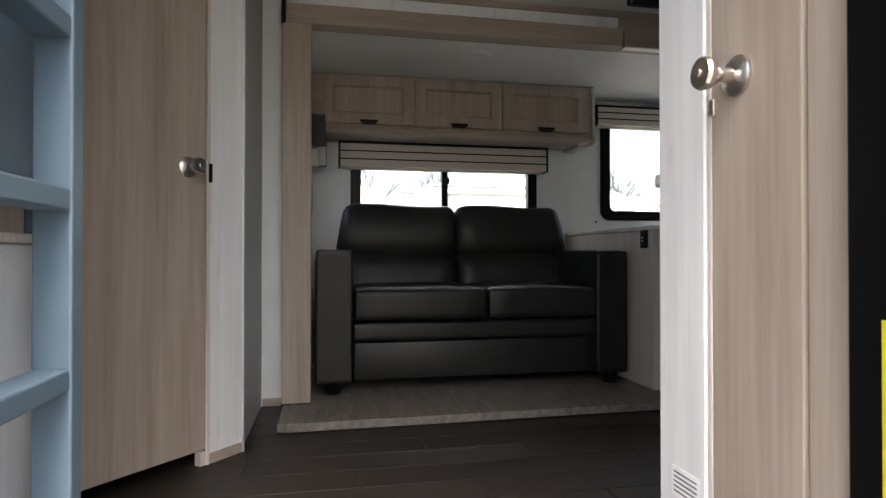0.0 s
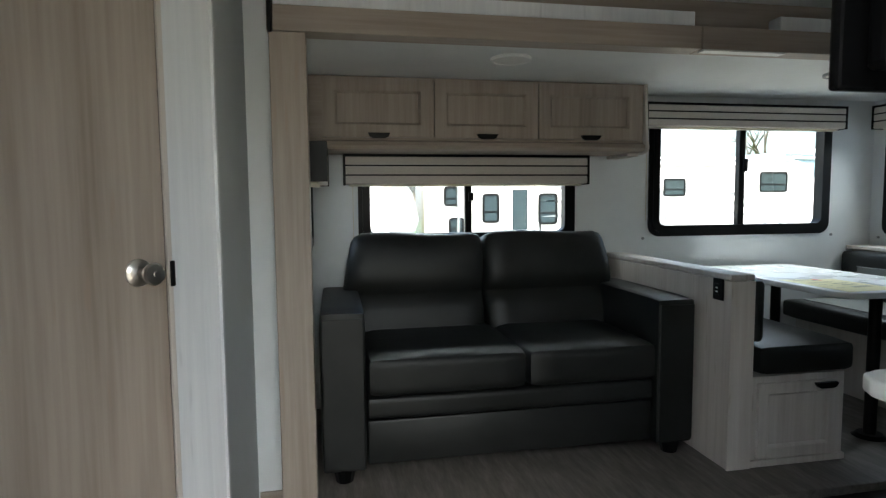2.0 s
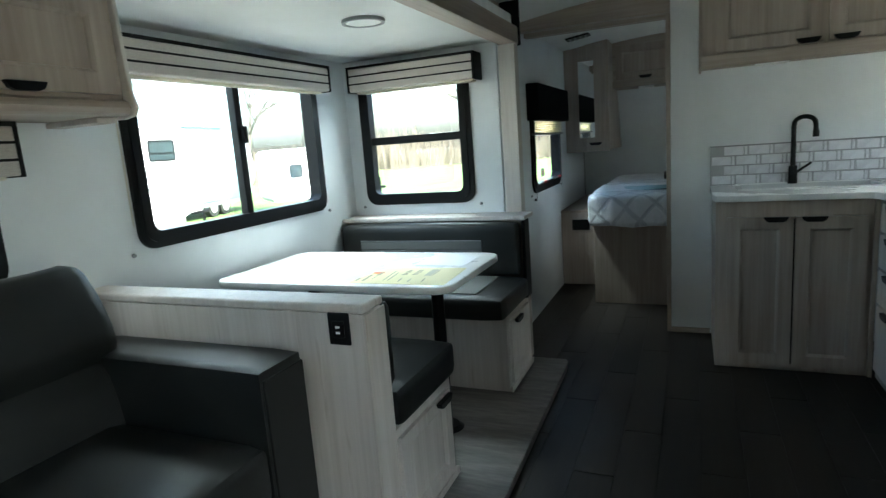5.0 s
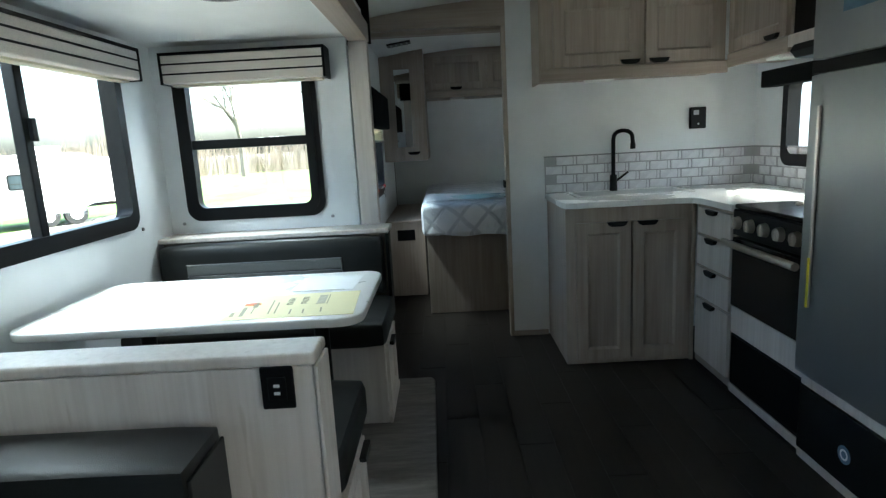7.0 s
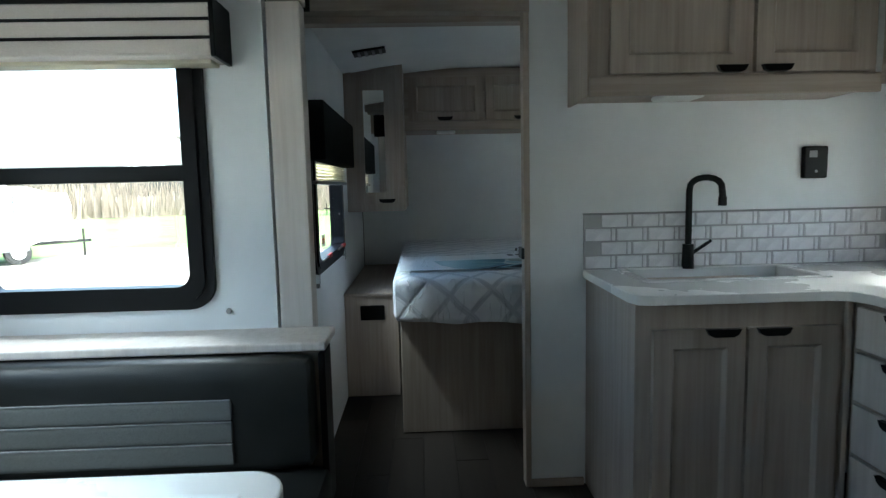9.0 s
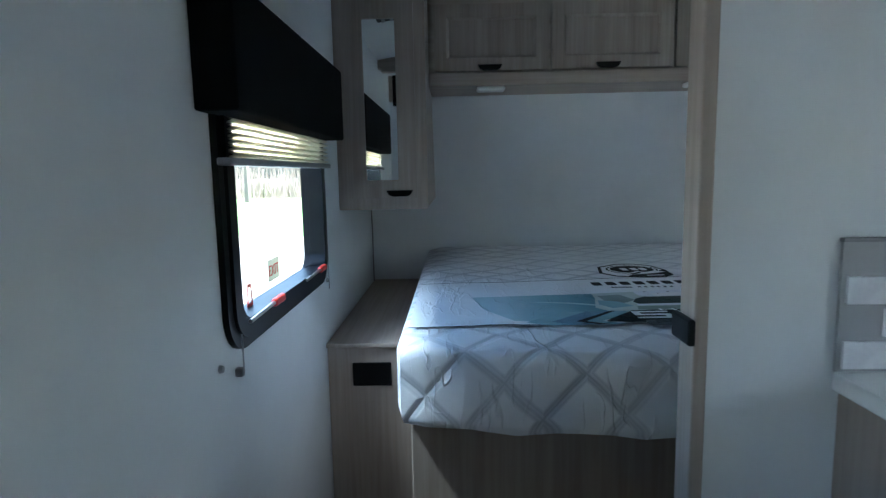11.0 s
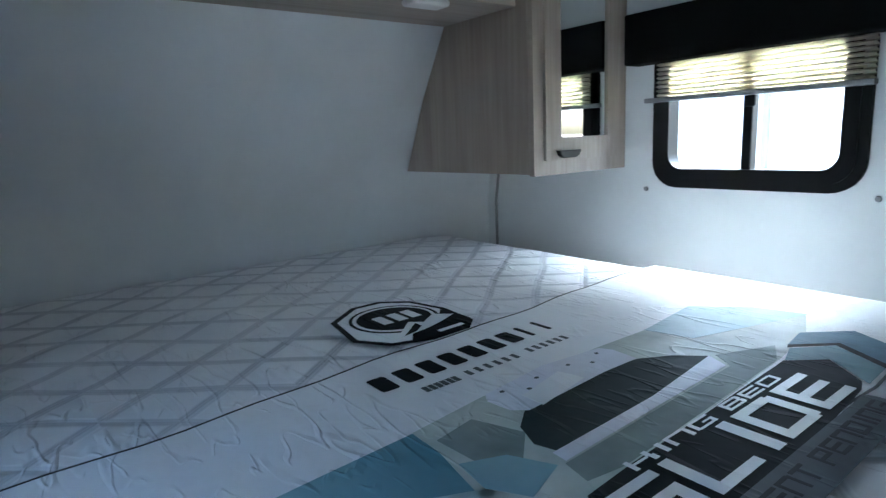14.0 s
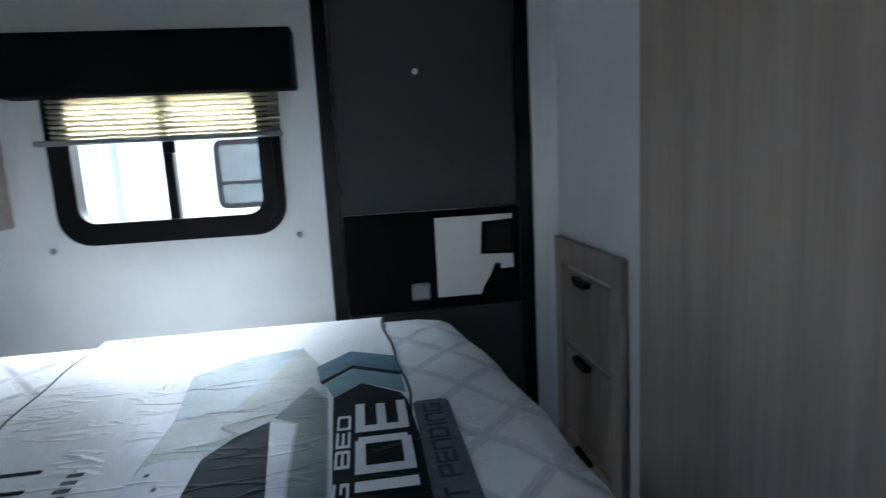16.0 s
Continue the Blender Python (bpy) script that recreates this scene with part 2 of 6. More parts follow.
soft = noise_tex(nt, v, 7.0, 4)
base = ramp(nt, soft, [(0.3, (0.74, 0.75, 0.78)), (0.7, (0.83, 0.84, 0.86))])
nt.links.new(mix(nt, mix(nt, 1.0, band, fade, "MULTIPLY"), base, (0.36, 0.38, 0.43)), b.inputs["Base Color"])
puff = ramp(nt, dist, [(0.0, (0, 0, 0)), (0.12, (0.55, 0.55, 0.55)), (0.5, (1, 1, 1))])
cr = noise_tex(nt, coords(nt, (7, 5, 6)), 1.0, 4, 0.5)
bump(nt, b, mix(nt, 0.3, mix(nt, 0.4, puff, cr), wrinkles(nt, v)), 0.8, 0.02)


def film(name, color, rough, amount, scale):
    """Printed or plain plastic film lying creased over the mattress."""
    m, nt, b = principled(name, color, rough)
    v = coords(nt, (1, 1, 1))
    big = noise_tex(nt, v, scale, 4, 0.6)
    lo, hi = tuple(c * (1 - amount) for c in color), tuple(min(0.9, c * (1 + amount)) for c in color)
    nt.links.new(ramp(nt, big, [(0.3, lo), (0.7, hi)]), b.inputs["Base Color"])
    cr = noise_tex(nt, coords(nt, (7, 5, 6)), 1.4, 3, 0.5)
    bump(nt, b, mix(nt, 0.4, cr, wrinkles(nt, v)), 0.6, 0.014)
    b.inputs["Specular IOR Level"].default_value = 0.5 if color[0] > 0.4 else 0.06
    return m


COVER = film("white_plastic_film", (0.80, 0.81, 0.83), 0.40, 0.04, 3.0)
TEAL = film("teal_film", (0.09, 0.21, 0.27), 0.45, 0.45, 3.5)
TEAL_MID = film("dusty_teal_film", (0.24, 0.37, 0.41), 0.45, 0.3, 4.0)
TEAL_PALE = film("pale_teal_film", (0.42, 0.55, 0.58), 0.45, 0.22, 5.0)
nt, b = TEAL.node_tree, TEAL.node_tree.nodes["Principled BSDF"]
sep = nt.nodes.new("ShaderNodeSeparateXYZ")
nt.links.new(coords(nt, (1, 1, 1)), sep.inputs[0])
fade = nt.nodes.new("ShaderNodeMapRange")
fade.inputs[1].default_value, fade.inputs[2].default_value = 2.78, 2.40
nt.links.new(math_node(nt, "ADD", sep.outputs[1], math_node(nt, "MULTIPLY", noise_tex(nt, coords(nt, (1, 1, 1)), 6.0, 4), 0.12)), fade.inputs[0])
nt.links.new(ramp(nt, fade.outputs[0], [(0.0, (0.46, 0.58, 0.61)), (0.45, (0.24, 0.39, 0.44)), (1.0, (0.07, 0.18, 0.24))]), b.inputs["Base Color"])
OLIVE = film("grey_green_film", (0.26, 0.31, 0.29), 0.45, 0.35, 5.0)
OLIVE_PALE = film("pale_sage_film", (0.48, 0.53, 0.49), 0.45, 0.25, 6.0)
NAVY = film("slate_blue_film", (0.13, 0.21, 0.28), 0.45, 0.3, 8.0)
DARK_PRINT = film("dark_green_grey_film", (0.020, 0.030, 0.029), 0.55, 0.5, 6.0)
GREY_PRINT = film("grey_film", (0.12, 0.13, 0.14), 0.5, 0.2, 8.0)
LILAC = film("pale_lilac_film", (0.72, 0.73, 0.80), 0.45, 0.12, 8.0)
BLACK_FILM = film("black_film", (0.007, 0.009, 0.010), 0.6, 0.3, 8.0)
for mat_, spec in ((BLACK, 0.16), (MATTE_BLACK, 0.12), (FLOOR, 0.22)):
    mat_.node_tree.nodes["Principled BSDF"].inputs["Specular IOR Level"].default_value = spec
SEAM = painted("dark_seam_tape", (0.03, 0.03, 0.035), 0.6, 0.2)

GRAVEL, nt, b = principled("dusty_gravel_ground", (0.42, 0.39, 0.35), 0.95)
v = coords(nt, (1, 1, 1))
big, fine = noise_tex(nt, v, 0.12, 6), noise_tex(nt, v, 9.0, 5)
col = mix(nt, 0.4, ramp(nt, big, [(0.3, (0.19, 0.175, 0.145)), (0.7, (0.28, 0.262, 0.225))]), ramp(nt, fine, [(0.3, (0.17, 0.155, 0.13)), (0.7, (0.30, 0.285, 0.25))]))
nt.links.new(col, b.inputs["Base Color"])
GRASS = painted("spring_grass", (0.10, 0.17, 0.035), 0.9, 0.5, 0.4)
BRUSH = painted("bare_brush", (0.24, 0.19, 0.15), 0.9, 0.4, 0.5)
BARK = painted("grey_bark", (0.13, 0.11, 0.09), 0.9, 0.3, 3)
RV_WHITE = painted("white_fibreglass", (0.80, 0.80, 0.78), 0.3, 0.05, 0.8)
RV_BEIGE = painted("cream_fibreglass", (0.66, 0.62, 0.52), 0.35, 0.06, 0.8)
RV_GLASS = painted("tinted_rv_glass", (0.03, 0.045, 0.05), 0.12, 0.2)
RV_GREY = painted("grey_graphic", (0.25, 0.26, 0.27), 0.4, 0.2)
RV_BLUE = painted("blue_tarp", (0.25, 0.36, 0.42), 0.5, 0.3, 1.5)
TYRE = painted("tyre_rubber", (0.02, 0.02, 0.02), 0.8, 0.2)

# ---- building helpers ----
WORLD_OF = {}


def thing(name, at, label, category, group="", kind=""):
    ob = new(name)
    ob.empty_display_size = 0.1
    ob.location = at
    WORLD_OF[ob] = Matrix.Translation(at)
    return tagged(ob, label, category, group, kind)


def part(name, bm, material, parent=None, label="", smooth=False):
    me = bpy.data.meshes.new(name)
    bmesh.ops.recalc_face_normals(bm, faces=bm.faces)
    if smooth:
        for f in bm.faces:
            f.smooth = True
    bm.to_mesh(me)
    bm.free()
    me.materials.append(material)
    if smooth:
        me.set_sharp_from_angle(angle=radians(38))
    ob = new(name, me)
    WORLD_OF[ob] = Matrix.Identity(4)
    if parent:
        ob.parent = parent
        ob.matrix_parent_inverse = WORLD_OF[parent].inverted()
    return tagged(ob, label)


def solid(name, bm, material, label, category, kind="", smooth=False, group=""):
    """A thing that is one mesh."""
    return tagged(part(name, bm, material, None, label, smooth), label, category, group, kind)


def add_box(bm, x0, x1, y0, y1, z0, z1, bevel=0.0, seg=2):
    m = Matrix.Translation(((x0 + x1) / 2, (y0 + y1) / 2, (z0 + z1) / 2)) @ Matrix.Diagonal((abs(x1 - x0), abs(y1 - y0), abs(z1 - z0), 1))
    r = bmesh.ops.create_cube(bm, size=1, matrix=m)
    if bevel:
        es = list({e for v in r["verts"] for e in v.link_edges})
        bmesh.ops.bevel(bm, geom=es, offset=bevel, segments=seg, profile=0.5, affect="EDGES")
    return r


def box(x0, x1, y0, y1, z0, z1, bevel=0.0, seg=2):
    bm = bmesh.new()
    add_box(bm, x0, x1, y0, y1, z0, z1, bevel, seg)
    return bm


def add_tube(bm, a, c, r0, r1=None, seg=14):
    a, c = Vector(a), Vector(c)
    d = c - a
    m = Matrix.Translation((a + c) / 2) @ d.to_track_quat("Z", "Y").to_matrix().to_4x4()
    bmesh.ops.create_cone(bm, cap_ends=True, segments=seg, radius1=r0, radius2=r0 if r1 is None else r1, depth=d.length, matrix=m)


def tube(a, c, r0, r1=None, seg=14):
    bm = bmesh.new()
    add_tube(bm, a, c, r0, r1, seg)
    return bm


def prism(pts, axis, lo, hi, bevel=0.0, seg=2):
    """A polygon, given in the two other axes, drawn out along one axis."""
    bm = bmesh.new()
    order = {"x": (1, 2, 0), "y": (0, 2, 1), "z": (0, 1, 2)}[axis]
    rows = []
    for w in (lo, hi):
        row = []
        for p, q in pts:
            co = [0, 0, 0]
            co[order[0]], co[order[1]], co[order[2]] = p, q, w
            row.append(bm.verts.new(co))
        rows.append(row)
    n = len(pts)
    bm.faces.new(rows[0])
    bm.faces.new(rows[1][::-1])
    for i in range(n):
        bm.faces.new((rows[0][i], rows[0][(i + 1) % n], rows[1][(i + 1) % n], rows[1][i]))
    bmesh.ops.recalc_face_normals(bm, faces=bm.faces)
    if bevel:
        bmesh.ops.bevel(bm, geom=list(bm.edges), offset=bevel, segments=seg, profile=0.5, affect="EDGES")
    return bm


def rounded(u0, u1, v0, v1, r, seg=6):
    """A rounded rectangle as a list of points."""
    pts = []
    for cu, cv, a0 in ((u1 - r, v1 - r, 0), (u0 + r, v1 - r, 90), (u0 + r, v0 + r, 180), (u1 - r, v0 + r, 270)):
        for i in range(seg + 1):
            a = radians(a0 + 90 * i / seg)
            pts.append((cu + r * math.cos(a), cv + r * math.sin(a)))
    return pts


def ring(outer, inner, d0, d1):
    """A frame between two outlines of equal count, from depth d0 to d1 (local u, v, depth)."""
    bm = bmesh.new()
    n = len(outer)
    vs = [[bm.verts.new((u, v, d)) for u, v in loop] for loop, d in ((outer, d0), (outer, d1), (inner, d1), (inner, d0))]
    for k in range(4):
        a, c = vs[k], vs[(k + 1) % 4]
        for i in range(n):
            bm.faces.new((a[i], a[(i + 1) % n], c[(i + 1) % n], c[i]))
    return bm


def cushion(x0, x1, y0, y1, z0, z1, r=0.05, puff=0.02, cuts=6):
    """A soft block: rounded edges and swollen faces."""
    bm = bmesh.new()
    add_box(bm, 0, 1, 0, 1, 0, 1)
    bmesh.ops.subdivide_edges(bm, edges=list(bm.edges), cuts=cuts, use_grid_fill=True)
    size = Vector((x1 - x0, y1 - y0, z1 - z0))
    for v in bm.verts:
        p = Vector((v.co.x * size.x, v.co.y * size.y, v.co.z * size.z))
        core = Vector((min(max(p[i], r), size[i] - r) for i in range(3)))
        d = p - core
        if d.length > 1e-6:
            ext = max(abs(d[i]) for i in range(3))
            p = core + d.normalized() * ext
        c = v.co - Vector((0.5, 0.5, 0.5))
        bulge = puff * (1 - (2 * abs(c.x)) ** 2.0 * 0.9) * (1 - (2 * abs(c.y)) ** 2.0 * 0.9) * (1 - (2 * abs(c.z)) ** 2.0 * 0.9)
        far = max(range(3), key=lambda i: abs(c[i]))
        p[far] += (1 if c[far] > 0 else -1) * max(0, bulge * 4)
        v.co = p + Vector((x0, y0, z0))
    return bm


def moved(bm, m):
    bmesh.ops.transform(bm, matrix=m, verts=bm.verts)
    return bm


def local_axes(origin, u, n):
    """Local u across, v up, and depth towards the room."""
    u, n = Vector(u), Vector(n)
    m = Matrix.Identity(4)
    for i, c in enumerate((u, Vector((0, 0, 1)), n)):
        for k in range(3):
            m[k][i] = c[k]
    m.translation = origin
    return m


def wall(name, axis, lo, hi, u0, u1, z0, z1, holes, material, label):
    """A wall of some thickness across an axis, with openings (u0, u1, z0, z1) cut right through."""
    us = sorted({u0, u1, *[h[0] for h in holes], *[h[1] for h in holes]})
    zs = sorted({z0, z1, *[h[2] for h in holes], *[h[3] for h in holes]})
    bm = bmesh.new()

    def open_at(i, k):
        if not (0 <= i < len(us) - 1 and 0 <= k < len(zs) - 1):
            return True
        cu, cz = (us[i] + us[i + 1]) / 2, (zs[k] + zs[k + 1]) / 2
        return any(h[0] < cu < h[1] and h[2] < cz < h[3] for h in holes)

    made = {}

    def vert(i, k, w):
        if (i, k, w) not in made:
            made[i, k, w] = bm.verts.new((w, us[i], zs[k]) if axis == "x" else (us[i], w, zs[k]))
        return made[i, k, w]

    for i in range(len(us) - 1):
        for k in range(len(zs) - 1):
            if open_at(i, k):
                continue
            for w in (lo, hi):
                bm.faces.new([vert(*c, w) for c in ((i, k), (i + 1, k), (i + 1, k + 1), (i, k + 1))])
            for (di, dk), (c, d) in (((-1, 0), ((i, k), (i, k + 1))), ((1, 0), ((i + 1, k), (i + 1, k + 1))), ((0, -1), ((i, k), (i + 1, k))), ((0, 1), ((i, k + 1), (i + 1, k + 1)))):
                if open_at(i + di, k + dk):
                    bm.faces.new((vert(*c, lo), vert(*d, lo), vert(*d, hi), vert(*c, hi)))
    return solid(name, bm, material, label, "wall", "structure")


def text_mesh(text, size, depth, bold):
    cu = bpy.data.curves.new("letter", "FONT")
    cu.body, cu.size, cu.extrude, cu.offset = text, size, depth, bold
    ob = bpy.data.objects.new("letter", cu)
    scene.collection.objects.link(ob)
    me = bpy.data.meshes.new_from_object(ob)
    bpy.data.objects.remove(ob)
    return me


def right_end(me):
    return max(v.co.x for v in me.vertices)


def writing(text, size, material, parent, m, depth=0.0006, bold=0.0, width=None):
    """Letters in the built-in font, each a mesh; local x along the line, y up the letters."""
    full = right_end(text_mesh(text, size, depth, bold))
    k = width / full if width else 1.0
    for i, ch in enumerate(text):
        if ch == " ":
            continue
        me = text_mesh(ch, size, depth, bold)
        shift = right_end(text_mesh(text[:i + 1], size, depth, bold)) - right_end(me)
        me.transform(m @ Matrix.Diagonal((k, 1, 1, 1)) @ Matrix.Translation((shift, 0, 0)))
        me.materials.clear()
        me.materials.append(material)
        o = new("letter", me)
        WORLD_OF[o] = Matrix.Identity(4)
        o.parent = parent
        o.matrix_parent_inverse = WORLD_OF[parent].inverted()


# ---- the large structure ----
Y0, Y1, XB, XF = 0.91, 3.33, -1.75, 7.36      # side walls, rear and front
WIN_L = (5.175, 6.025, 0.925, 1.50)              # bedroom, slide side
WIN_R = (5.87, 6.43, 1.09, 1.50)              # bedroom, door side
WIN_K = (3.98, 4.58, 1.08, 1.50)              # kitchen

wall("wall_door_side", "y", Y0 - 0.05, Y0, XB, XF + 0.2, -0.15, 2.14,
     [(0.46, 1.40, 0.0, 1.93), WIN_K, WIN_R], WALL, "white panelled side wall with the entry opening")
wall("wall_slide_side", "y", Y1, Y1 + 0.05, XB, XF + 0.2, -0.15, 2.14,
     [(0.66, 4.30, -0.10, 1.86), WIN_L], WALL, "white panelled side wall around the slide-out opening")
wall("wall_rear", "x", XB - 0.05, XB, Y0, Y1, -0.15, 2.14, [], WALL, "plain white rear wall")
wall("wall_partition", "x", 4.93, 4.965, Y0, 2.42, 0, 2.14, [], WALL, "white partition wall between kitchen and bedroom")
# bathroom corner: straight piece along the length, then the oblique one with the door
wall("wall_bathroom", "x", 0.475, 0.51, 2.70, Y1, 0, 2.14, [], GREY_WALL, "grey panelled bathroom wall")
D0, D1 = Vector((0.512, 2.682, 0)), Vector((-0.24, 1.81, 0))
ALONG = (D1 - D0).normalized()
OUT = Vector((-ALONG.y, ALONG.x, 0))
if OUT.y > 0:
    OUT = -OUT


def oblique(s0, s1, d0, d1, z0, z1, bevel=0.0):
    """A block along the oblique bathroom front: s from its outer corner, d out of its face."""
    m = Matrix.Identity(4)
    for i, c in enumerate((ALONG, OUT, Vector((0, 0, 1)))):
        for k in range(3):
            m[k][i] = c[k]
    m.translation = D0
    return moved(box(s0, s1, d0, d1, z0, z1, bevel), m)


bm = oblique(0.0, 0.142, -0.04, 0, 0, 2.14)
solid("wall_bathroom_post", bm, WHITE_TRIM, "white grained post beside the bathroom door", "wall", "structure")
solid("wall_bathroom_end", oblique(0.80, 1.15, -0.04, 0, 0, 2.14), WALL, "white wall beside the bathroom door", "wall", "structure")
solid("wall_bathroom_head", oblique(0.142, 0.80, -0.04, 0, 1.93, 2.14), WALL, "white wall over the bathroom door", "wall", "structure")
solid("wall_bunk", box(XB, D1.x, 1.80, 1.84, 0, 2.14), WALL, "white wall behind the bunks", "wall", "structure")
solid("baseboard", oblique(0.0, 0.142, 0.001, 0.006, 0.0, 0.035), WOOD_X, "narrow wooden baseboard", "baseboard", "structure")
solid("baseboard", box(0.515, 0.62, Y1 - 0.008, Y1 - 0.001, 0, 0.035), WOOD_X, "narrow wooden baseboard", "baseboard", "structure")
solid("baseboard", box(4.915, 4.929, 2.20, 2.419, 0.0, 0.03), WOOD_Y, "narrow wooden baseboard", "baseboard", "structure")
solid("trim", prism([(0.512, 2.678), (0.512, 2.71), (0.522, 2.69), (0.520, 2.676)], "z", 0.0, 2.05), WHITE_TRIM, "white corner trim", "trim", "structure")

# front cap: upright below, leaning into the room above
CAP = [(7.37, -0.15), (7.37, 0.95), (7.34, 1.12), (7.20, 1.40), (7.04, 1.66), (6.90, 1.86), (6.80, 2.14), (6.90, 2.14), (7.10, 1.72), (7.30, 1.38), (7.43, 1.1), (7.43, -0.15)]
solid("wall_front_cap", prism(CAP, "y", Y0 + 0.001, Y1 - 0.001), WALL, "curved white front wall behind the bed", "wall", "structure", smooth=True)
for yy in (Y0 + 0.004, Y1 - 0.010):
    solid("trim", prism([(7.31, 0.6), (7.31, 0.95), (7.28, 1.12), (7.268, 1.12), (7.297, 0.95), (7.297, 0.6)], "y", yy, yy + 0.006), GREY_PLASTIC, "thin grey corner trim", "trim", "structure")


def arch(y):
    return 1.985 + 0.10 * (1 - ((y - 2.12) / 1.21) ** 2)


pts = [(Y0 - 0.05 + 2.52 * i / 20, 0) for i in range(21)]
low = [(p, arch(p)) for p, _ in pts]
solid("ceiling", prism(low + [(p, q + 0.04) for p, q in low[::-1]], "x", XB - 0.05, XF + 0.2), CEIL, "white gently arched ceiling", "ceiling", "structure", smooth=True)
solid("subfloor", box(XB - 0.05, XF + 0.2, Y0 - 0.05, Y1 + 0.05, -0.15, -0.004), BLACK, "dark floor structure under the planks", "floor", "structure")

# header over the bedroom doorway
low = [(2.422 + 0.905 * i / 10, 1.92 + 0.012 * math.sin(math.pi * i / 20)) for i in range(11)]
solid("trim_doorway_head", prism(low + [(p, 2.12) for p, _ in low[::-1]], "x", 4.90, 4.975), WOOD_Y, "wooden header over the bedroom doorway", "trim", "structure")
solid("trim_doorway_post", box(4.915, 4.98, 2.421, 2.445, 0.0, 1.93, 0.003), WOOD, "wooden doorway post", "trim", "structure")

# slide-out box
SX0, SX1, SY, SZ = 0.70, 4.25, 4.23, 1.79
W1 = (1.00, 2.16, 0.98, 1.36)
W2 = (2.72, 3.88, 1.00, 1.66)
W3 = (3.48, 4.09, 0.98, 1.66)
W0 = (3.50, 4.05, 0.98, 1.36)
wall("wall_slide_back", "y", SY, SY + 0.04, SX0 - 0.04, SX1 + 0.04, -0.06, SZ + 0.04, [W1, W2], WALL, "white back wall of the slide-out")
wall("wall_slide_end_far", "x", SX1, SX1 + 0.04, Y1 - 0.06, SY, -0.06, SZ + 0.04, [W3], WALL, "white end wall of the slide-out")
wall("wall_slide_end_near", "x", SX0 - 0.04, SX0, Y1 - 0.06, SY, -0.06, SZ + 0.04, [W0], WALL, "white end wall of the slide-out by the sofa")
solid("ceiling_slide", box(SX0, SX1, 3.20, SY, SZ, SZ + 0.04), CEIL, "flat white slide-out ceiling", "ceiling", "structure")
edge = [(0.62, 2.875), (0.66, 2.862), (4.18, 2.93), (4.22, 2.95), (4.22, 3.3), (4.25, 3.3), (4.25, 4.23), (0.70, 4.23), (0.70, 3.3), (0.62, 3.3)]
solid("floor_slide", prism(edge, "z", 0.004, 0.04, 0.004, 2), SLIDE_FLOOR, "raised grey-beige vinyl floor of the slide-out", "floor", "structure")
# wooden frame round the slide-out opening
solid("trim_slide_jamb", box(0.615, 0.742, 3.165, 3.26, 0.045, 1.770, 0.004), WOOD, "wooden jamb of the slide-out opening", "trim", "structure")
solid("trim_slide_jamb_foot", box(0.613, 0.740, 3.168, 3.26, 0.008, 0.043, 0.002), BLACK, "black foot block under the jamb", "trim", "structure")
solid("trim_slide_jamb_far", box(4.252, 4.325, 3.17, 3.262, 0.045, 1.770, 0.004), PALE, "pale wooden jamb of the slide-out opening", "trim", "structure")
solid("trim_slide_beam", box(0.630, 2.285, 3.165, 3.26, 1.772, 1.862, 0.004), WOOD_X, "wooden beam over the slide-out", "trim", "structure")
solid("trim_slide_beam_far", box(2.289, 4.325, 3.165, 3.26, 1.772, 1.862, 0.004), WOOD_X, "wooden beam over the slide-out", "trim", "structure")
solid("trim_slide_seal", box(0.630, 2.27, 3.19, 3.26, 1.868, 1.925, 0.004), WHITE_TRIM, "white strip above the beam", "trim", "structure")
solid("trim_slide_seal_far", box(2.66, 4.30, 3.19, 3.26, 1.868, 1.925, 0.004), WHITE_TRIM, "white strip above the beam", "trim", "structure")
solid("trim_slide_head", box(0.60, 4.34, 3.262, 3.329, 1.80, 2.04), WOOD_X, "wooden fascia above the slide-out", "trim", "structure")
for xx in (0.612, 4.327):
    solid("trim_slide_corner", box(xx, xx + 0.016, 3.155, 3.30, 1.765, 2.0, 0.003), BLACK, "black corner seal of the slide-out", "trim", "structure")
solid("trim_slide_lip", box(2.29, 2.66, 3.158, 3.20, 1.764, 1.770), PLASTIC, "small white strip under the beam", "trim", "structure")

# ---- outdoors ----
bm = bmesh.new()
bmesh.ops.create_grid(bm, x_segments=40, y_segments=40, size=400)
for v in bm.verts:
    v.co.z = -0.85
solid("ground", bm, GRAVEL, "pale dusty gravel lot reaching the horizon", "ground", "structure")
bm = bmesh.new()
for i in range(24):
    a0, a1 = radians(-60 + 180 * i / 24), radians(-60 + 180 * (i + 1) / 24)
    j = 3 * math.sin(i * 1.7)
    bm.faces.new([bm.verts.new((r * math.cos(a), r * math.sin(a), -0.845)) for r, a in ((27 + j, a0), (75, a0), (75, a1), (27 + 3 * math.sin((i + 1) * 1.7), a1))])
solid("lawn", bm, GRASS, "strip of spring grass beyond the lot", "grass", "structure")
rng = random.Random(4)
vs, fs = [], []
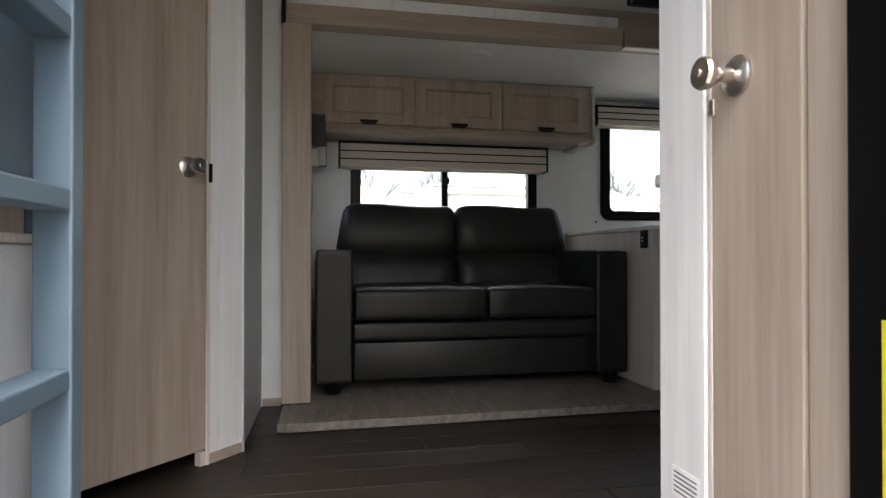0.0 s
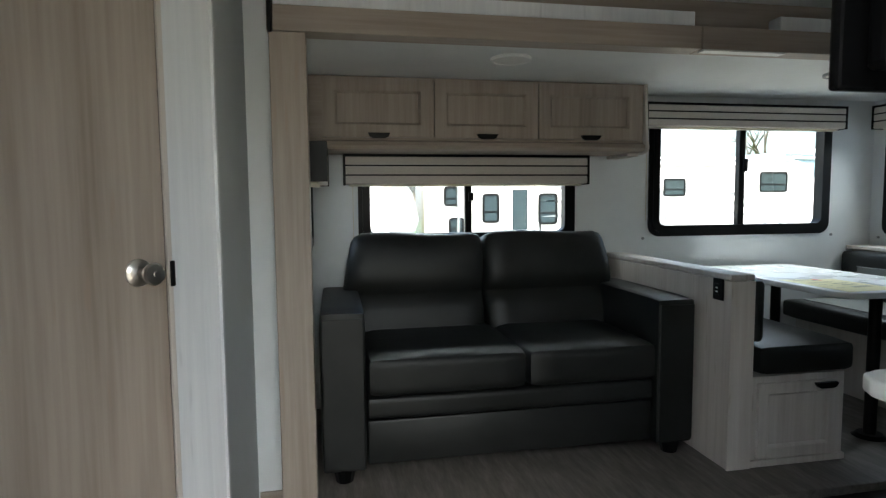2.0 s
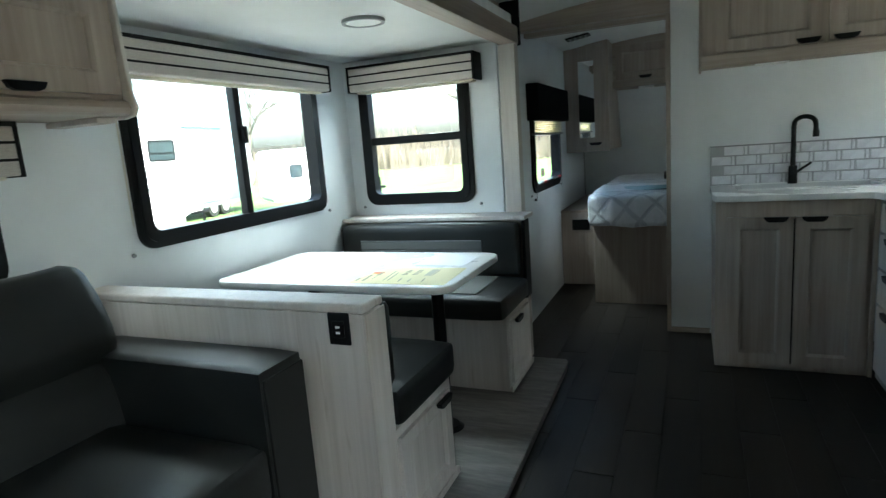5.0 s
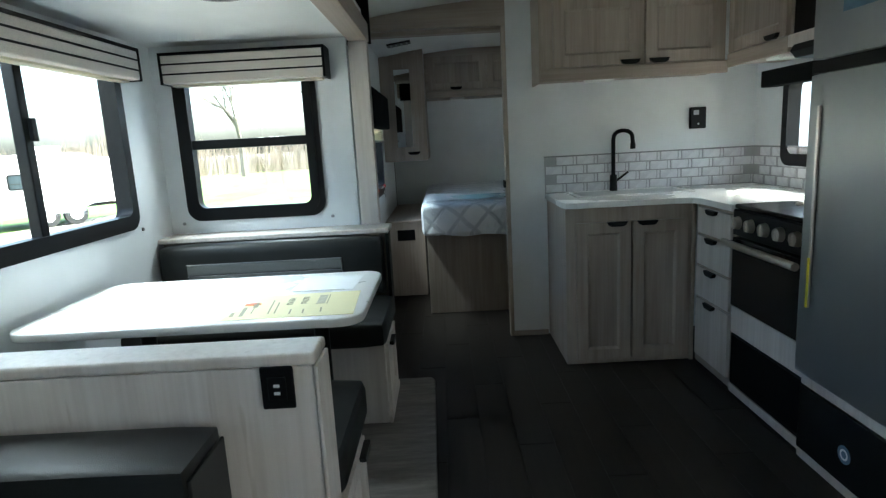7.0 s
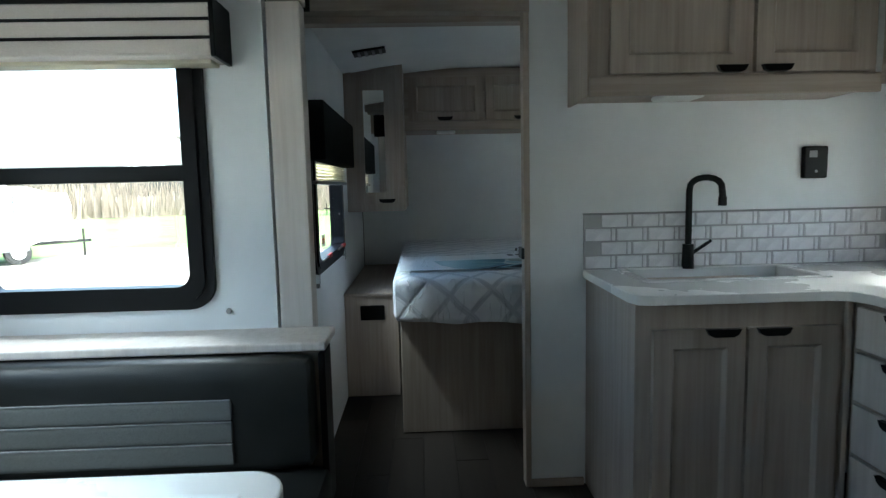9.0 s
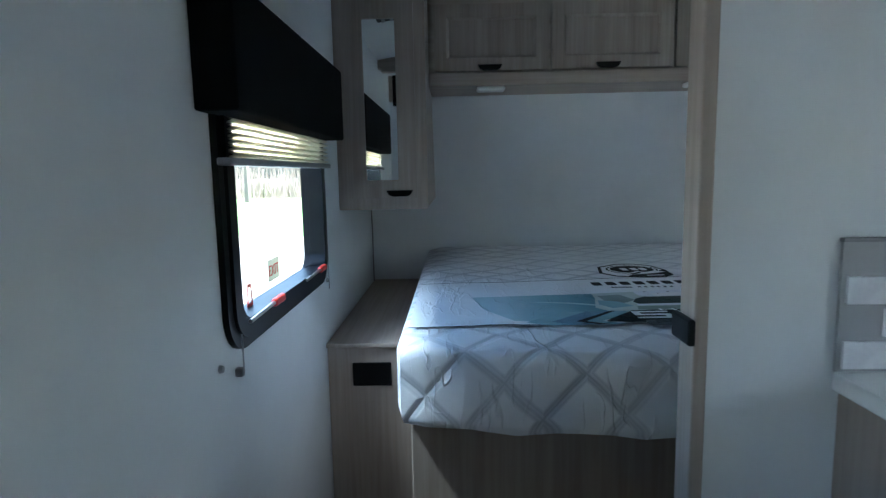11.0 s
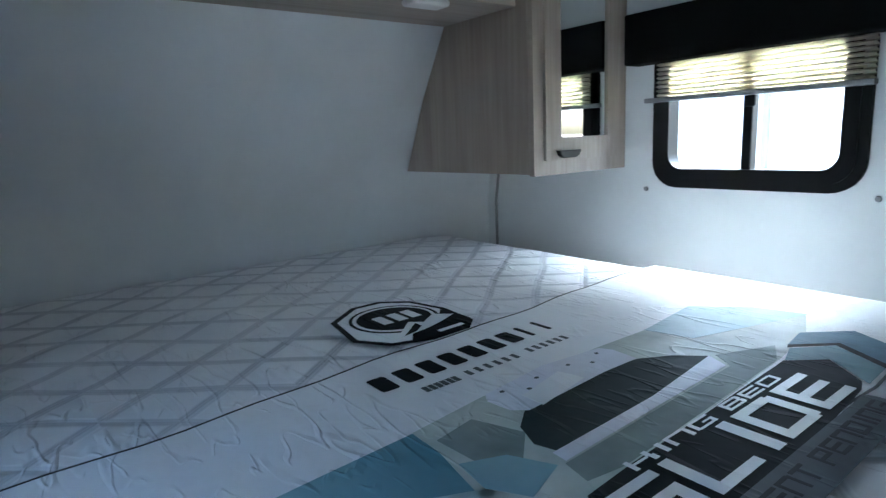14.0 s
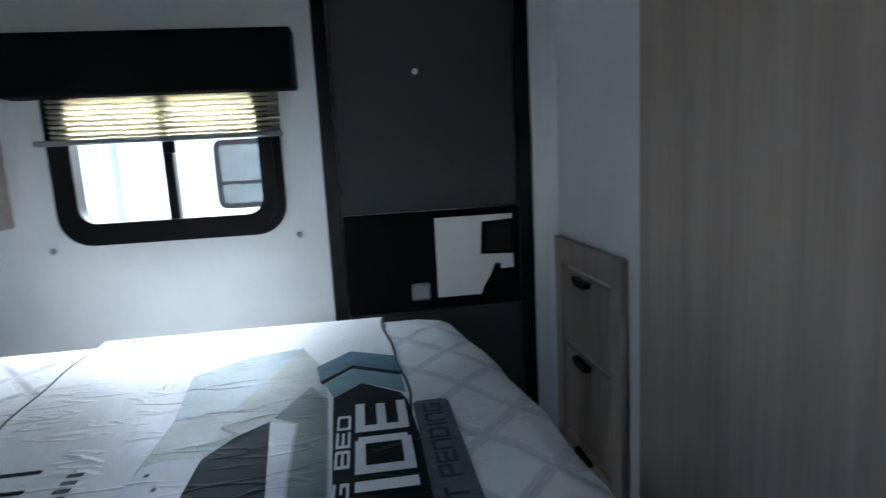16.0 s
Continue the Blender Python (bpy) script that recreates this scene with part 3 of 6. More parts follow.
for i in range(15000):
    a = radians(rng.uniform(-50, 150))
    r = rng.uniform(62, 74)
    h = rng.uniform(1.5, 4.4) * (0.8 + 0.4 * math.sin(a * 9) ** 2)
    w = rng.uniform(0.02, 0.10)
    x, y = r * math.cos(a), r * math.sin(a)
    tx, ty = -math.sin(a) * w, math.cos(a) * w
    lx, ly = rng.uniform(-0.8, 0.8), rng.uniform(-0.8, 0.8)
    k = len(vs)
    vs += [(x - tx, y - ty, -0.85), (x + tx, y + ty, -0.85), (x + lx, y + ly, h - 0.85)]
    fs.append((k, k + 1, k + 2))
me = bpy.data.meshes.new("brush")
me.from_pydata(vs, [], fs)
me.materials.append(BRUSH)
tagged(new("brush", me), "brown leafless brush along the far edge", "brush", "", "stuff")


def bare_tree(at, height, seed):
    rng = random.Random(seed)
    t = thing("tree", at, "leafless tree with fine spreading branches", "tree", "bare trees")
    trunk, crown = bmesh.new(), bmesh.new()

    def grow(bm, p, d, length, r, depth):
        q = p + d * length
        add_tube(bm, p, q, r, r * 0.68, 5 if depth < 2 else 3)
        if depth == 5:
            return
        for _ in range(2 if depth == 0 else rng.choice((2, 3))):
            nd = (d + Vector((rng.uniform(-1, 1), rng.uniform(-1, 1), rng.uniform(-0.35, 0.6))) * 0.75).normalized()
            grow(crown, p.lerp(q, rng.uniform(0.6, 1.0)), nd, length * rng.uniform(0.62, 0.86), r * 0.62, depth + 1)

    grow(trunk, Vector(at), Vector((0, 0, 1)), height * 0.28, height * 0.027, 0)
    part("trunk", trunk, BARK, t)
    part("crown", crown, BARK, t)
    return t


TREE = bare_tree((4.5, 44, -0.85), 11.5, 3)
for x, y, s, turn in ((10, 47, 0.9, 40), (17, 43, 1.1, 160), (24, 46, 1.0, 250), (33, 41, 1.0, 90), (40, 36, 1.0, 200), (-8, 47, 1.0, 30), (52, 20, 0.75, 10), (57, 9, 0.8, 120), (61, 14, 0.65, 300), (60, 2, 0.6, 70)):
    copy_thing(TREE, pose(x, y, -0.85, 0, 0, turn))


def trailer(at, length, turn, height=2.9, body=RV_WHITE, windows=(), door=None, cap=None, label="white travel trailer parked on the lot", stripes=3):
    """A parked travel trailer, its nose towards local +x and its side towards local -y.
    windows: (u, width, z0, z1) along the side; door: u; cap: material of the nose."""
    t = thing("travel_trailer", at, label, "trailer", "parked trailers")
    m = pose(*at, 0, 0, turn)
    h = height
    prof = [(0, 0.55), (length - 1.3, 0.55), (length - 0.75, 0.75), (length - 0.2, 1.15), (length, 1.7), (length - 0.12, 2.2), (length - 0.55, h - 0.22), (length - 1.2, h), (0.15, h), (0, h - 0.15)]
    part("body", moved(prism(prof, "y", 0, 2.4, 0.06, 2), m), body, t, smooth=True)
    if cap:
        nose = [(length - 0.74, 0.78), (length - 0.19, 1.15), (length + 0.012, 1.7), (length - 0.11, 2.21), (length - 0.54, h - 0.21), (length - 0.95, h - 0.06), (length - 0.62, 2.1), (length - 0.55, 1.5)]
        part("nose_cap", moved(prism(nose, "y", -0.012, 2.412, 0.03, 2), m), cap, t, "darker nose cap", smooth=True)
    part("roof_unit", moved(box(length * 0.45, length * 0.45 + 0.8, 0.8, 1.6, h - 0.02, h + 0.25, 0.06), m), RV_WHITE, t)
    part("gutter", moved(box(0.2, length - 1.1, -0.03, 0.02, h - 0.10, h - 0.05, 0.01), m), RV_GREY, t)
    part("awning_roll", moved(tube((0.5, -0.06, h - 0.20), (length * 0.62, -0.06, h - 0.20), 0.055, None, 10), m), RV_WHITE, t, smooth=True)
    for u in (0.52, length * 0.62 - 0.04):
        part("awning_arm", moved(box(u, u + 0.05, -0.06, 0.01, 0.75, h - 0.2, 0.008), m), RV_GREY, t)
    part("skirt", moved(box(0.1, length - 1.3, 0.02, 2.38, 0.42, 0.56), m), RV_GREY, t)
    for u, w, z0, z1 in windows:
        local = m @ local_axes((0, 0, 0), (1, 0, 0), (0, -1, 0))
        f = part("window", moved(ring(rounded(u, u + w, z0, z1, 0.08, 4), rounded(u + 0.045, u + w - 0.045, z0 + 0.045, z1 - 0.045, 0.05, 4), -0.01, 0.03), local), BLACK, t)
        part("pane", moved(prism(rounded(u + 0.04, u + w - 0.04, z0 + 0.04, z1 - 0.04, 0.05, 4), "z", 0.0, 0.012), local), RV_GLASS, f)
        part("sash_bar", moved(box(u + 0.04, u + w - 0.04, -0.022, -0.008, z0 + (z1 - z0) * 0.35, z0 + (z1 - z0) * 0.35 + 0.03), m), BLACK, f)
    if door is not None:
        d = part("door", moved(box(door, door + 0.68, -0.03, 0.02, 0.62, 2.45, 0.02), m), RV_GREY, t, "door with a grey surround")
        part("door_leaf", moved(box(door + 0.035, door + 0.645, -0.042, -0.028, 0.66, 2.41, 0.01), m), RV_WHITE, d)
        part("door_window", moved(box(door + 0.18, door + 0.50, -0.050, -0.04, 1.45, 2.28, 0.02), m), RV_GLASS, d)
        part("grab_rail", moved(tube((door + 0.78, -0.05, 1.0), (door + 0.78, -0.05, 1.6), 0.018), m), BLACK, d)
    for u, w, z0, z1 in ((length * 0.30, 0.9, 0.62, 1.0), (length * 0.78, 0.8, 0.66, 1.05)):
        hb = part("hatch", moved(box(u, u + w, -0.018, 0.01, z0, z1, 0.01), m), RV_GREY, t)
        part("hatch_lid", moved(box(u + 0.02, u + w - 0.02, -0.026, -0.016, z0 + 0.02, z1 - 0.02, 0.006), m), body, hb)
    for k in range(stripes):
        bm = bmesh.new()
        pts = [(length * 0.45 + i * (length * 0.40) / 14, 2.35 - 0.32 * k - 0.9 * (i / 14) ** (1.6 + 0.4 * k)) for i in range(15)]
        for i, ((u, z), (u2, z2)) in enumerate(zip(pts, pts[1:])):
            w, w2 = (0.09 * math.sin(math.pi * j / 14) + 0.006 for j in (i, i + 1))
            bm.faces.new([bm.verts.new(p) for p in ((u, -0.008 - 0.004 * k, z), (u2, -0.008 - 0.004 * k, z2), (u2, -0.008 - 0.004 * k, z2 + w2), (u, -0.008 - 0.004 * k, z + w))])
        part("stripe", moved(bm, m), RV_GREY, t)
    for u in (0.25, length - 0.9):
        part("marker_light", moved(box(u, u + 0.10, -0.03, 0.0, 1.25, 1.31, 0.01), m), ORANGE, t, "amber marker light")
    for u in (length * 0.42, length * 0.42 + 0.85):
        w = part("wheel", moved(tube((u, 0.05, 0.36), (u, 0.28, 0.36), 0.36, None, 20), m), TYRE, t)
        part("rim", moved(tube((u, 0.03, 0.36), (u, 0.06, 0.36), 0.2, None, 16), m), RV_WHITE, w)
    part("hitch", moved(box(length - 1.2, length + 0.9, 1.1, 1.3, 0.48, 0.58), m), BLACK, t)
    part("jack", moved(tube((length + 0.7, 1.2, 0.0), (length + 0.7, 1.2, 0.95), 0.04), m), BLACK, t)
    part("battery_box", moved(box(length - 0.1, length + 0.4, 0.9, 1.5, 0.58, 0.85, 0.03), m), RV_BEIGE, t)
    return t


trailer((-6.3, 12.0, -0.85), 8.7, 0, 3.0, RV_WHITE, ((1.0, 0.7, 1.5, 2.1), (3.5, 0.9, 1.5, 2.1)), 5.2, RV_GREY)
trailer((2.75, 12.6, -0.85), 5.2, 0, 3.1, RV_WHITE, ((0.25, 0.32, 1.95, 2.35), (0.35, 0.32, 1.35, 1.72), (1.05, 0.36, 1.60, 2.20), (2.25, 0.42, 1.55, 2.20)), 1.50, RV_GREY, "white travel trailer with an entry door and curved stripes")
t = thing("slide_box", (2.62, 12.3, -0.3), "cream slide-out box of a parked trailer", "slide-out", "parked trailers")
part("shell", box(2.55, 2.85, 12.25, 12.62, 0.0, 2.05, 0.02), RV_BEIGE, t)
part("wall_bracket", box(2.60, 2.80, 12.40, 12.62, -0.84, 0.0), RV_GREY, t)
trailer((7.5, 16.0, -0.85), 7.9, 2, 3.25, RV_WHITE, ((2.45, 0.7, 2.15, 2.65), (5.6, 0.95, 2.25, 2.85)), 0.9, None, "white travel trailer with a dark window near its nose")
trailer((16.2, 19.0, -0.85), 6.0, 12, 3.7, RV_BLUE, (), None, GREY_PLASTIC, "tall travel trailer under a blue-grey cover")
trailer((19.0, 17.0, -0.85), 4.2, -40, 2.4, RV_WHITE, ((0.8, 0.5, 1.3, 1.8),), None, None, "small rounded white trailer with its hitch out")
trailer((52, 4.0, -0.85), 6.0, 80, 2.7, RV_WHITE, ((1.0, 0.6, 1.4, 2.0), (3.5, 0.6, 1.4, 2.0)), 2.2, None, "white trailer far across the lot")
trailer((12.2, -2.9, -0.85), 7.2, 180, 3.0, RV_WHITE, ((5.30, 0.90, 1.72, 2.35),), None, None, "white travel trailer parked close beside the bedroom", 0)
for i, x in enumerate((45.0, 46.4)):
    solid("dumpster", prism([(4.0, -0.85), (5.2, -0.85), (5.3, 0.25), (4.6, 0.42), (3.9, 0.25)], "x", x, x + 1.1, 0.03), NAVY, "dark blue refuse container at the edge of the lot", "container")

# ---- things: windows and blinds ----
def window(name, origin, u, n, w, h, bars, label, sash=True, r=0.07, glass_out=0.0):
    """A black framed window; local u from 0 to w, v from 0 to h over the hole; the room lies towards n."""
    m = local_axes(origin, u, n)
    t = thing(name, origin, label, "window", "", "structure")
    o, i = rounded(-0.045, w + 0.045, -0.045, h + 0.045, r), rounded(0.012, w - 0.012, 0.012, h - 0.012, r * 0.62)
    part("window_frame", moved(ring(o, i, -0.055, 0.014), m), BLACK, t, smooth=True)
    o2, i2 = rounded(-0.02, w + 0.02, -0.02, h + 0.02, r * 0.8), rounded(0.02, w - 0.02, 0.02, h - 0.02, r * 0.55)
    part("window_gasket", moved(ring(o2, i2, -0.03, 0.022), m), BLACK, t, smooth=True)
    for kind, at, wide in bars:
        if kind == "v":
            bm = box(at - wide / 2, at + wide / 2, 0.012, h - 0.012, -0.03, 0.012, 0.004)
        else:
            bm = box(0.012, w - 0.012, at - wide / 2, at + wide / 2, -0.03, 0.012, 0.004)
        part("sash_bar", moved(bm, m), BLACK, t)
    cuts = sorted(at for kind, at, _ in bars)
    vert = bars and bars[0][0] == "v"
    spans = list(zip([0.0] + cuts, cuts + [w if vert or not bars else h]))
    for k, (a, c) in enumerate(spans):
        d = -0.034 + 0.008 * (k % 2)
        bm = box(a, c, 0.0, h, d, d + 0.003) if vert or not bars else box(0.0, w, a, c, d, d + 0.003)
        p = part("pane", moved(bm, m), GLASS, t)
        p.visible_shadow = False
    if vert and sash:
        part("latch", moved(box(cuts[0] - 0.001, cuts[0] + 0.028, h * 0.52, h * 0.64, 0.013, 0.028, 0.004), m), BLACK, t)
    for uu in (-0.075, w + 0.075):
        part("screw_button", moved(tube((uu, -0.055, 0.0), (uu, -0.055, 0.008), 0.009, 0.007, 10), m), GREY_PLASTIC, t)
    return t


def hole(h):
    return h[1] - h[0], h[3] - h[2]


window("window_1", (W1[0], SY, W1[2]), (1, 0, 0), (0, -1, 0), *hole(W1), [("v", 0.57, 0.04)], "black framed sliding window behind the sofa")
window("window_2", (W2[0], SY, W2[2]), (1, 0, 0), (0, -1, 0), *hole(W2), [("v", 0.575, 0.04)], "black framed sliding window beside the dinette")
window("window_3", (SX1, W3[1], W3[2]), (0, -1, 0), (-1, 0, 0), *hole(W3), [("h", 0.335, 0.045)], "black framed window behind the dinette bench")
window("window_4", (SX0, W0[0], W0[2]), (0, 1, 0), (1, 0, 0), *hole(W0), [], "black framed window at the end of the sofa")
window("window_5", (WIN_L[0], Y1, WIN_L[2]), (1, 0, 0), (0, -1, 0), *hole(WIN_L), [], "black framed bedroom escape window", r=0.09)
window("window_6", (WIN_R[1], Y0, WIN_R[2]), (-1, 0, 0), (0, 1, 0), *hole(WIN_R), [("v", 0.28, 0.03)], "small black framed bedroom sliding window", r=0.09)
window("window_7", (WIN_K[1], Y0, WIN_K[2]), (-1, 0, 0), (0, 1, 0), *hole(WIN_K), [("v", 0.30, 0.03)], "black framed kitchen window")


def valance(origin, u, n, w, h, d, label):
    """A striped fabric box with a black top edge and black ends."""
    m = local_axes(origin, u, n)
    t = thing("window_valance", origin, label, "valance", "striped valances")
    part("fabric", moved(box(0.010, w - 0.010, 0.0, h - 0.012, 0.0, d, 0.006), m), STRIPE, t)
    part("top_rail", moved(box(0.0, w, h - 0.014, h, 0.0, d + 0.004, 0.002), m), BLACK, t)
    for a in (0.0, w - 0.012):
        part("end_cap", moved(box(a, a + 0.012, -0.004, h - 0.010, 0.0, d + 0.004, 0.002), m), BLACK, t)
    for k in (0.30, 0.62):
        part("stripe", moved(box(0.011, w - 0.011, h * k - 0.004, h * k + 0.004, 0.004, d + 0.0015), m), BLACK, t)
    part("shade_hem", moved(box(0.03, w - 0.03, -0.010, 0.006, 0.012, d * 0.6, 0.003), m), SHADE, t, "cream shade edge")
    part("pull_cord", moved(tube((0.05, -0.55, 0.02), (0.05, -0.01, 0.02), 0.0018, None, 6), m), SHADE, t, "thin cream cord")
    return t


valance((0.878, SY, 1.270), (1, 0, 0), (0, -1, 0), 1.376, 0.158, 0.10, "beige striped valance with black edges over the sofa window")
valance((2.60, SY, 1.602), (1, 0, 0), (0, -1, 0), 1.345, 0.134, 0.10, "beige striped valance with black edges over the dinette window")
valance((SX1, 4.13, 1.602), (0, -1, 0), (-1, 0, 0), 0.775, 0.140, 0.13, "beige striped valance with black edges over the end window")
valance((SX0, 3.42, 1.262), (0, 1, 0), (1, 0, 0), 0.70, 0.158, 0.10, "beige striped valance with a black end at the sofa window")


def bedroom_shade(origin, u, n, w, h, drop, label):
    m = local_axes(origin, u, n)
    t = thing("pleated_blind", origin, label, "blind", "bedroom blinds")
    part("valance", moved(box(0, w, 0, h, 0.0, 0.085, 0.006), m), MATTE_BLACK, t, "black fabric valance")
    bm = bmesh.new()
    k = max(5, int(drop / 0.014))
    prev = None
    for i in range(2 * k + 1):
        z, d = -drop * i / (2 * k), 0.018 + (0.022 if i % 2 else 0.0)
        row = [bm.verts.new((a, z, d)) for a in (0.10, w - 0.06)]
        back = [bm.verts.new((a, z, d - 0.006)) for a in (0.10, w - 0.06)]
        if prev:
            bm.faces.new((prev[0][0], prev[0][1], row[1], row[0]))
            bm.faces.new((prev[1][0], prev[1][1], back[1], back[0]))
        prev = (row, back)
    part("pleats", moved(bm, m), SHADE, t, "pleated cream fabric")
    part("bottom_rail", moved(box(0.055, w - 0.055, -drop - 0.016, -drop, 0.014, 0.044, 0.004), m), GREY_PLASTIC, t)
    for a in (0.12, w - 0.05) if w > 1 else ():
        part("cord", moved(tube((a, -0.54, 0.018), (a, -drop, 0.018), 0.0018, None, 6), m), GREY_PLASTIC, t)
    if w > 1:
        part("cord_cleat", moved(box(0.110, 0.128, -0.56, -0.54, 0.0, 0.018, 0.004), m), GREY_PLASTIC, t)
    return t


bedroom_shade((5.065, Y1, 1.385), (1, 0, 0), (0, -1, 0), 1.05, 0.245, 0.085, "black valance with a raised cream pleated shade")
bedroom_shade((6.55, Y0, 1.468), (-1, 0, 0), (0, 1, 0), 0.79, 0.168, 0.115, "black valance with a raised cream pleated shade")
bm = box(3.90, 4.72, Y0, 1.0, 1.47, 1.56, 0.006)
solid("kitchen_valance", bm, MATTE_BLACK, "black valance over the kitchen window", "valance")
# escape window handles and sticker
for xx, s in ((5.83, 1), (5.33, -1)):
    t = thing("escape_latch", (xx, Y1 - 0.03, 0.935), "red escape handle with a steel rod on the window frame", "handle", "escape handles")
    part("grip", box(xx + 0.05, xx + 0.13, Y1 - 0.038, Y1 - 0.022, 0.935, 0.955, 0.005), RED, t)
    part("rod", tube((xx - 0.12, Y1 - 0.030, 0.942), (xx + 0.06, Y1 - 0.030, 0.946), 0.005), NICKEL, t)
t = thing("exit_sticker", (5.52, Y1 + 0.02, 0.99), "white sticker with red letters on the window pane", "sticker")
part("sheet", box(5.50, 5.60, Y1 + 0.020, Y1 + 0.0206, 0.975, 1.035), SHADE, t)
writing("EXIT", 0.042, RED, t, Matrix.Translation((5.503, Y1 + 0.019, 0.99)) @ pose(0, 0, 0, 90, 0, 0))
solid("exit_arrow", ring([(0, 0), (0.04, 0), (0.032, 0.055), (0.008, 0.055)], [(0.009, 0.008), (0.031, 0.008), (0.026, 0.047), (0.014, 0.047)], 0, 0.001), RED, "small red arrow outline on the pane", "sticker").matrix_basis = local_axes((5.33, Y1 + 0.02, 0.945), (1, 0, 0), (0, -1, 0))


# ---- sofa ----
def sofa():
    t = thing("sofa", (1.57, 3.75, 0.04), "dark charcoal leatherette two-seat sofa with split back", "sofa")
    x0, x1, yf, yb = 0.755, 2.385, 3.30, 4.18
    for a, c in ((x0, x0 + 0.185), (x1 - 0.185, x1)):
        p = part("armrest", cushion(a, c, yf, yb - 0.10, 0.09, 0.742, 0.022, 0.003, 8), LEATHER, t, smooth=True)
        part("piping", box(a + 0.012, c - 0.012, yf - 0.004, yf + 0.004, 0.11, 0.715, 0.003), LEATHER, p)
    part("base", box(x0 + 0.187, x1 - 0.187, yf + 0.035, yb - 0.12, 0.10, 0.285, 0.012), LEATHER, t, smooth=True)
    part("front_rail", cushion(x0 + 0.187, x1 - 0.187, yf + 0.018, yf + 0.16, 0.29, 0.385, 0.02, 0.003), LEATHER, t, smooth=True)
    mid = 1.61
    for a, c in ((x0 + 0.187, mid - 0.002), (mid + 0.002, x1 - 0.187)):
        part("seat_cushion", cushion(a, c, yf - 0.012, yb - 0.20, 0.388, 0.555, 0.035, 0.006, 10), LEATHER, t, smooth=True)
    for a, c in ((x0 + 0.09, 1.572), (1.578, x1 - 0.09)):
        bm = cushion(a, c, 0, 0.20, 0.0, 0.56, 0.05, 0.010, 12)
        for v in bm.verts:
            k = v.co.z / 0.56
            cx = (a + c) / 2
            v.co.x = cx + (v.co.x - cx) * (1.0 if k > 0.72 else 1.0 - 0.03 * (0.72 - k))
            if v.co.y < 0.1:                       # pillow fold across the lower third of the front
                v.co.y += 0.035 * math.exp(-((k - 0.46) / 0.06) ** 2) - 0.02 * math.exp(-((k - 0.75) / 0.2) ** 2)
            v.co.z += 0.012 * math.sin((v.co.x - a) * 9) * max(0, k - 0.85) * 4
            outer = (c > 2) and v.co.x > cx or (a < 1) and v.co.x < cx
            if outer and k > 0.3:
                v.co.x += (-1 if c > 2 else 1) * 0.10 * max(0, k - 0.35) * abs(v.co.x - cx) / 0.36
        moved(bm, Matrix.Translation((0, 3.80, 0.475)) @ Matrix.Rotation(radians(-12), 4, "X"))
        part("back_cushion", bm, LEATHER, t, smooth=True)
    part("back_frame", moved(box(x0 + 0.16, x1 - 0.16, 0, 0.09, 0, 0.62, 0.03), Matrix.Translation((0, 4.03, 0.35)) @ Matrix.Rotation(radians(-8), 4, "X")), LEATHER, t, smooth=True)
    for a in (x0 + 0.09, x1 - 0.09):
        for y in (yf + 0.05, yb - 0.2):
            part("foot", tube((a, y, 0.04), (a, y, 0.10), 0.035, 0.048, 10), BLACK, t)


sofa()


# ---- handles, doors and cabinets ----
def pull(parent, m):
    """A flat black lip handle; local u across, v up, depth outwards, centred."""
    pts = [(-0.055, 0.012), (-0.045, -0.006), (-0.03, -0.013), (0.03, -0.013), (0.045, -0.006), (0.055, 0.012)]
    part("handle", moved(prism(pts, "z", 0.0, 0.020, 0.002, 1), m), BLACK, parent, "black lip handle")


def panel_door(parent, m, w, h, mat=None, at=None, frame_w=0.055, thick=0.022, kind="door"):
    """A framed cabinet door with a sunk panel; local u, v from its lower corner, depth outwards."""
    mat = mat or WOOD
    inner = rounded(frame_w, w - frame_w, frame_w, h - frame_w, 0.002, 1)
    outer = rounded(0, w, 0, h, 0.004, 1)
    d = part(kind, moved(ring(outer, inner, 0.0, thick), m), mat, parent)
    part("panel", moved(box(frame_w - 0.004, w - frame_w + 0.004, frame_w - 0.004, h - frame_w + 0.004, 0.002, thick - 0.014), m), mat, d)
    slope = bmesh.new()
    far_ = rounded(frame_w + 0.012, w - frame_w - 0.012, frame_w + 0.012, h - frame_w - 0.012, 0.002, 1)
    rows = [[slope.verts.new((u, v, z)) for u, v in loop] for loop, z in ((inner, thick + 0.001), ([((p + q * 3) / 4, (p2 + q2 * 3) / 4) for (p, p2), (q, q2) in zip(inner, far_)], thick - 0.008), (far_, thick - 0.0135), (inner, thick - 0.0138))]
    for k in range(4):
        for i in range(len(inner)):
            slope.faces.new((rows[k][i], rows[k][(i + 1) % len(inner)], rows[(k + 1) % 4][(i + 1) % len(inner)], rows[(k + 1) % 4][i]))
    part("moulding", moved(slope, m), mat, d)
    if at:
        pull(d, m @ Matrix.Translation((at[0], at[1], thick)))
    return d


# cabinets over the sofa
t = thing("wall_cabinet", (1.58, 4.05, 1.43), "light ash three-door cabinet hung over the sofa", "cabinet")
prof = [(4.228, 1.452), (4.228, 1.788), (3.935, 1.788), (3.935, 1.48), (3.915, 1.470), (3.905, 1.452), (3.915, 1.436), (3.935, 1.430), (4.20, 1.430)]
part("body", prism(prof, "x", SX0 + 0.002, 2.468), WOOD_X, t)
for a, c in ((0.78, 1.322), (1.330, 1.868), (1.876, 2.44)):
    panel_door(t, local_axes((a, 3.935, 1.492), (1, 0, 0), (0, -1, 0)), c - a, 0.285, WOOD, ((c - a) / 2, 0.008), 0.06)
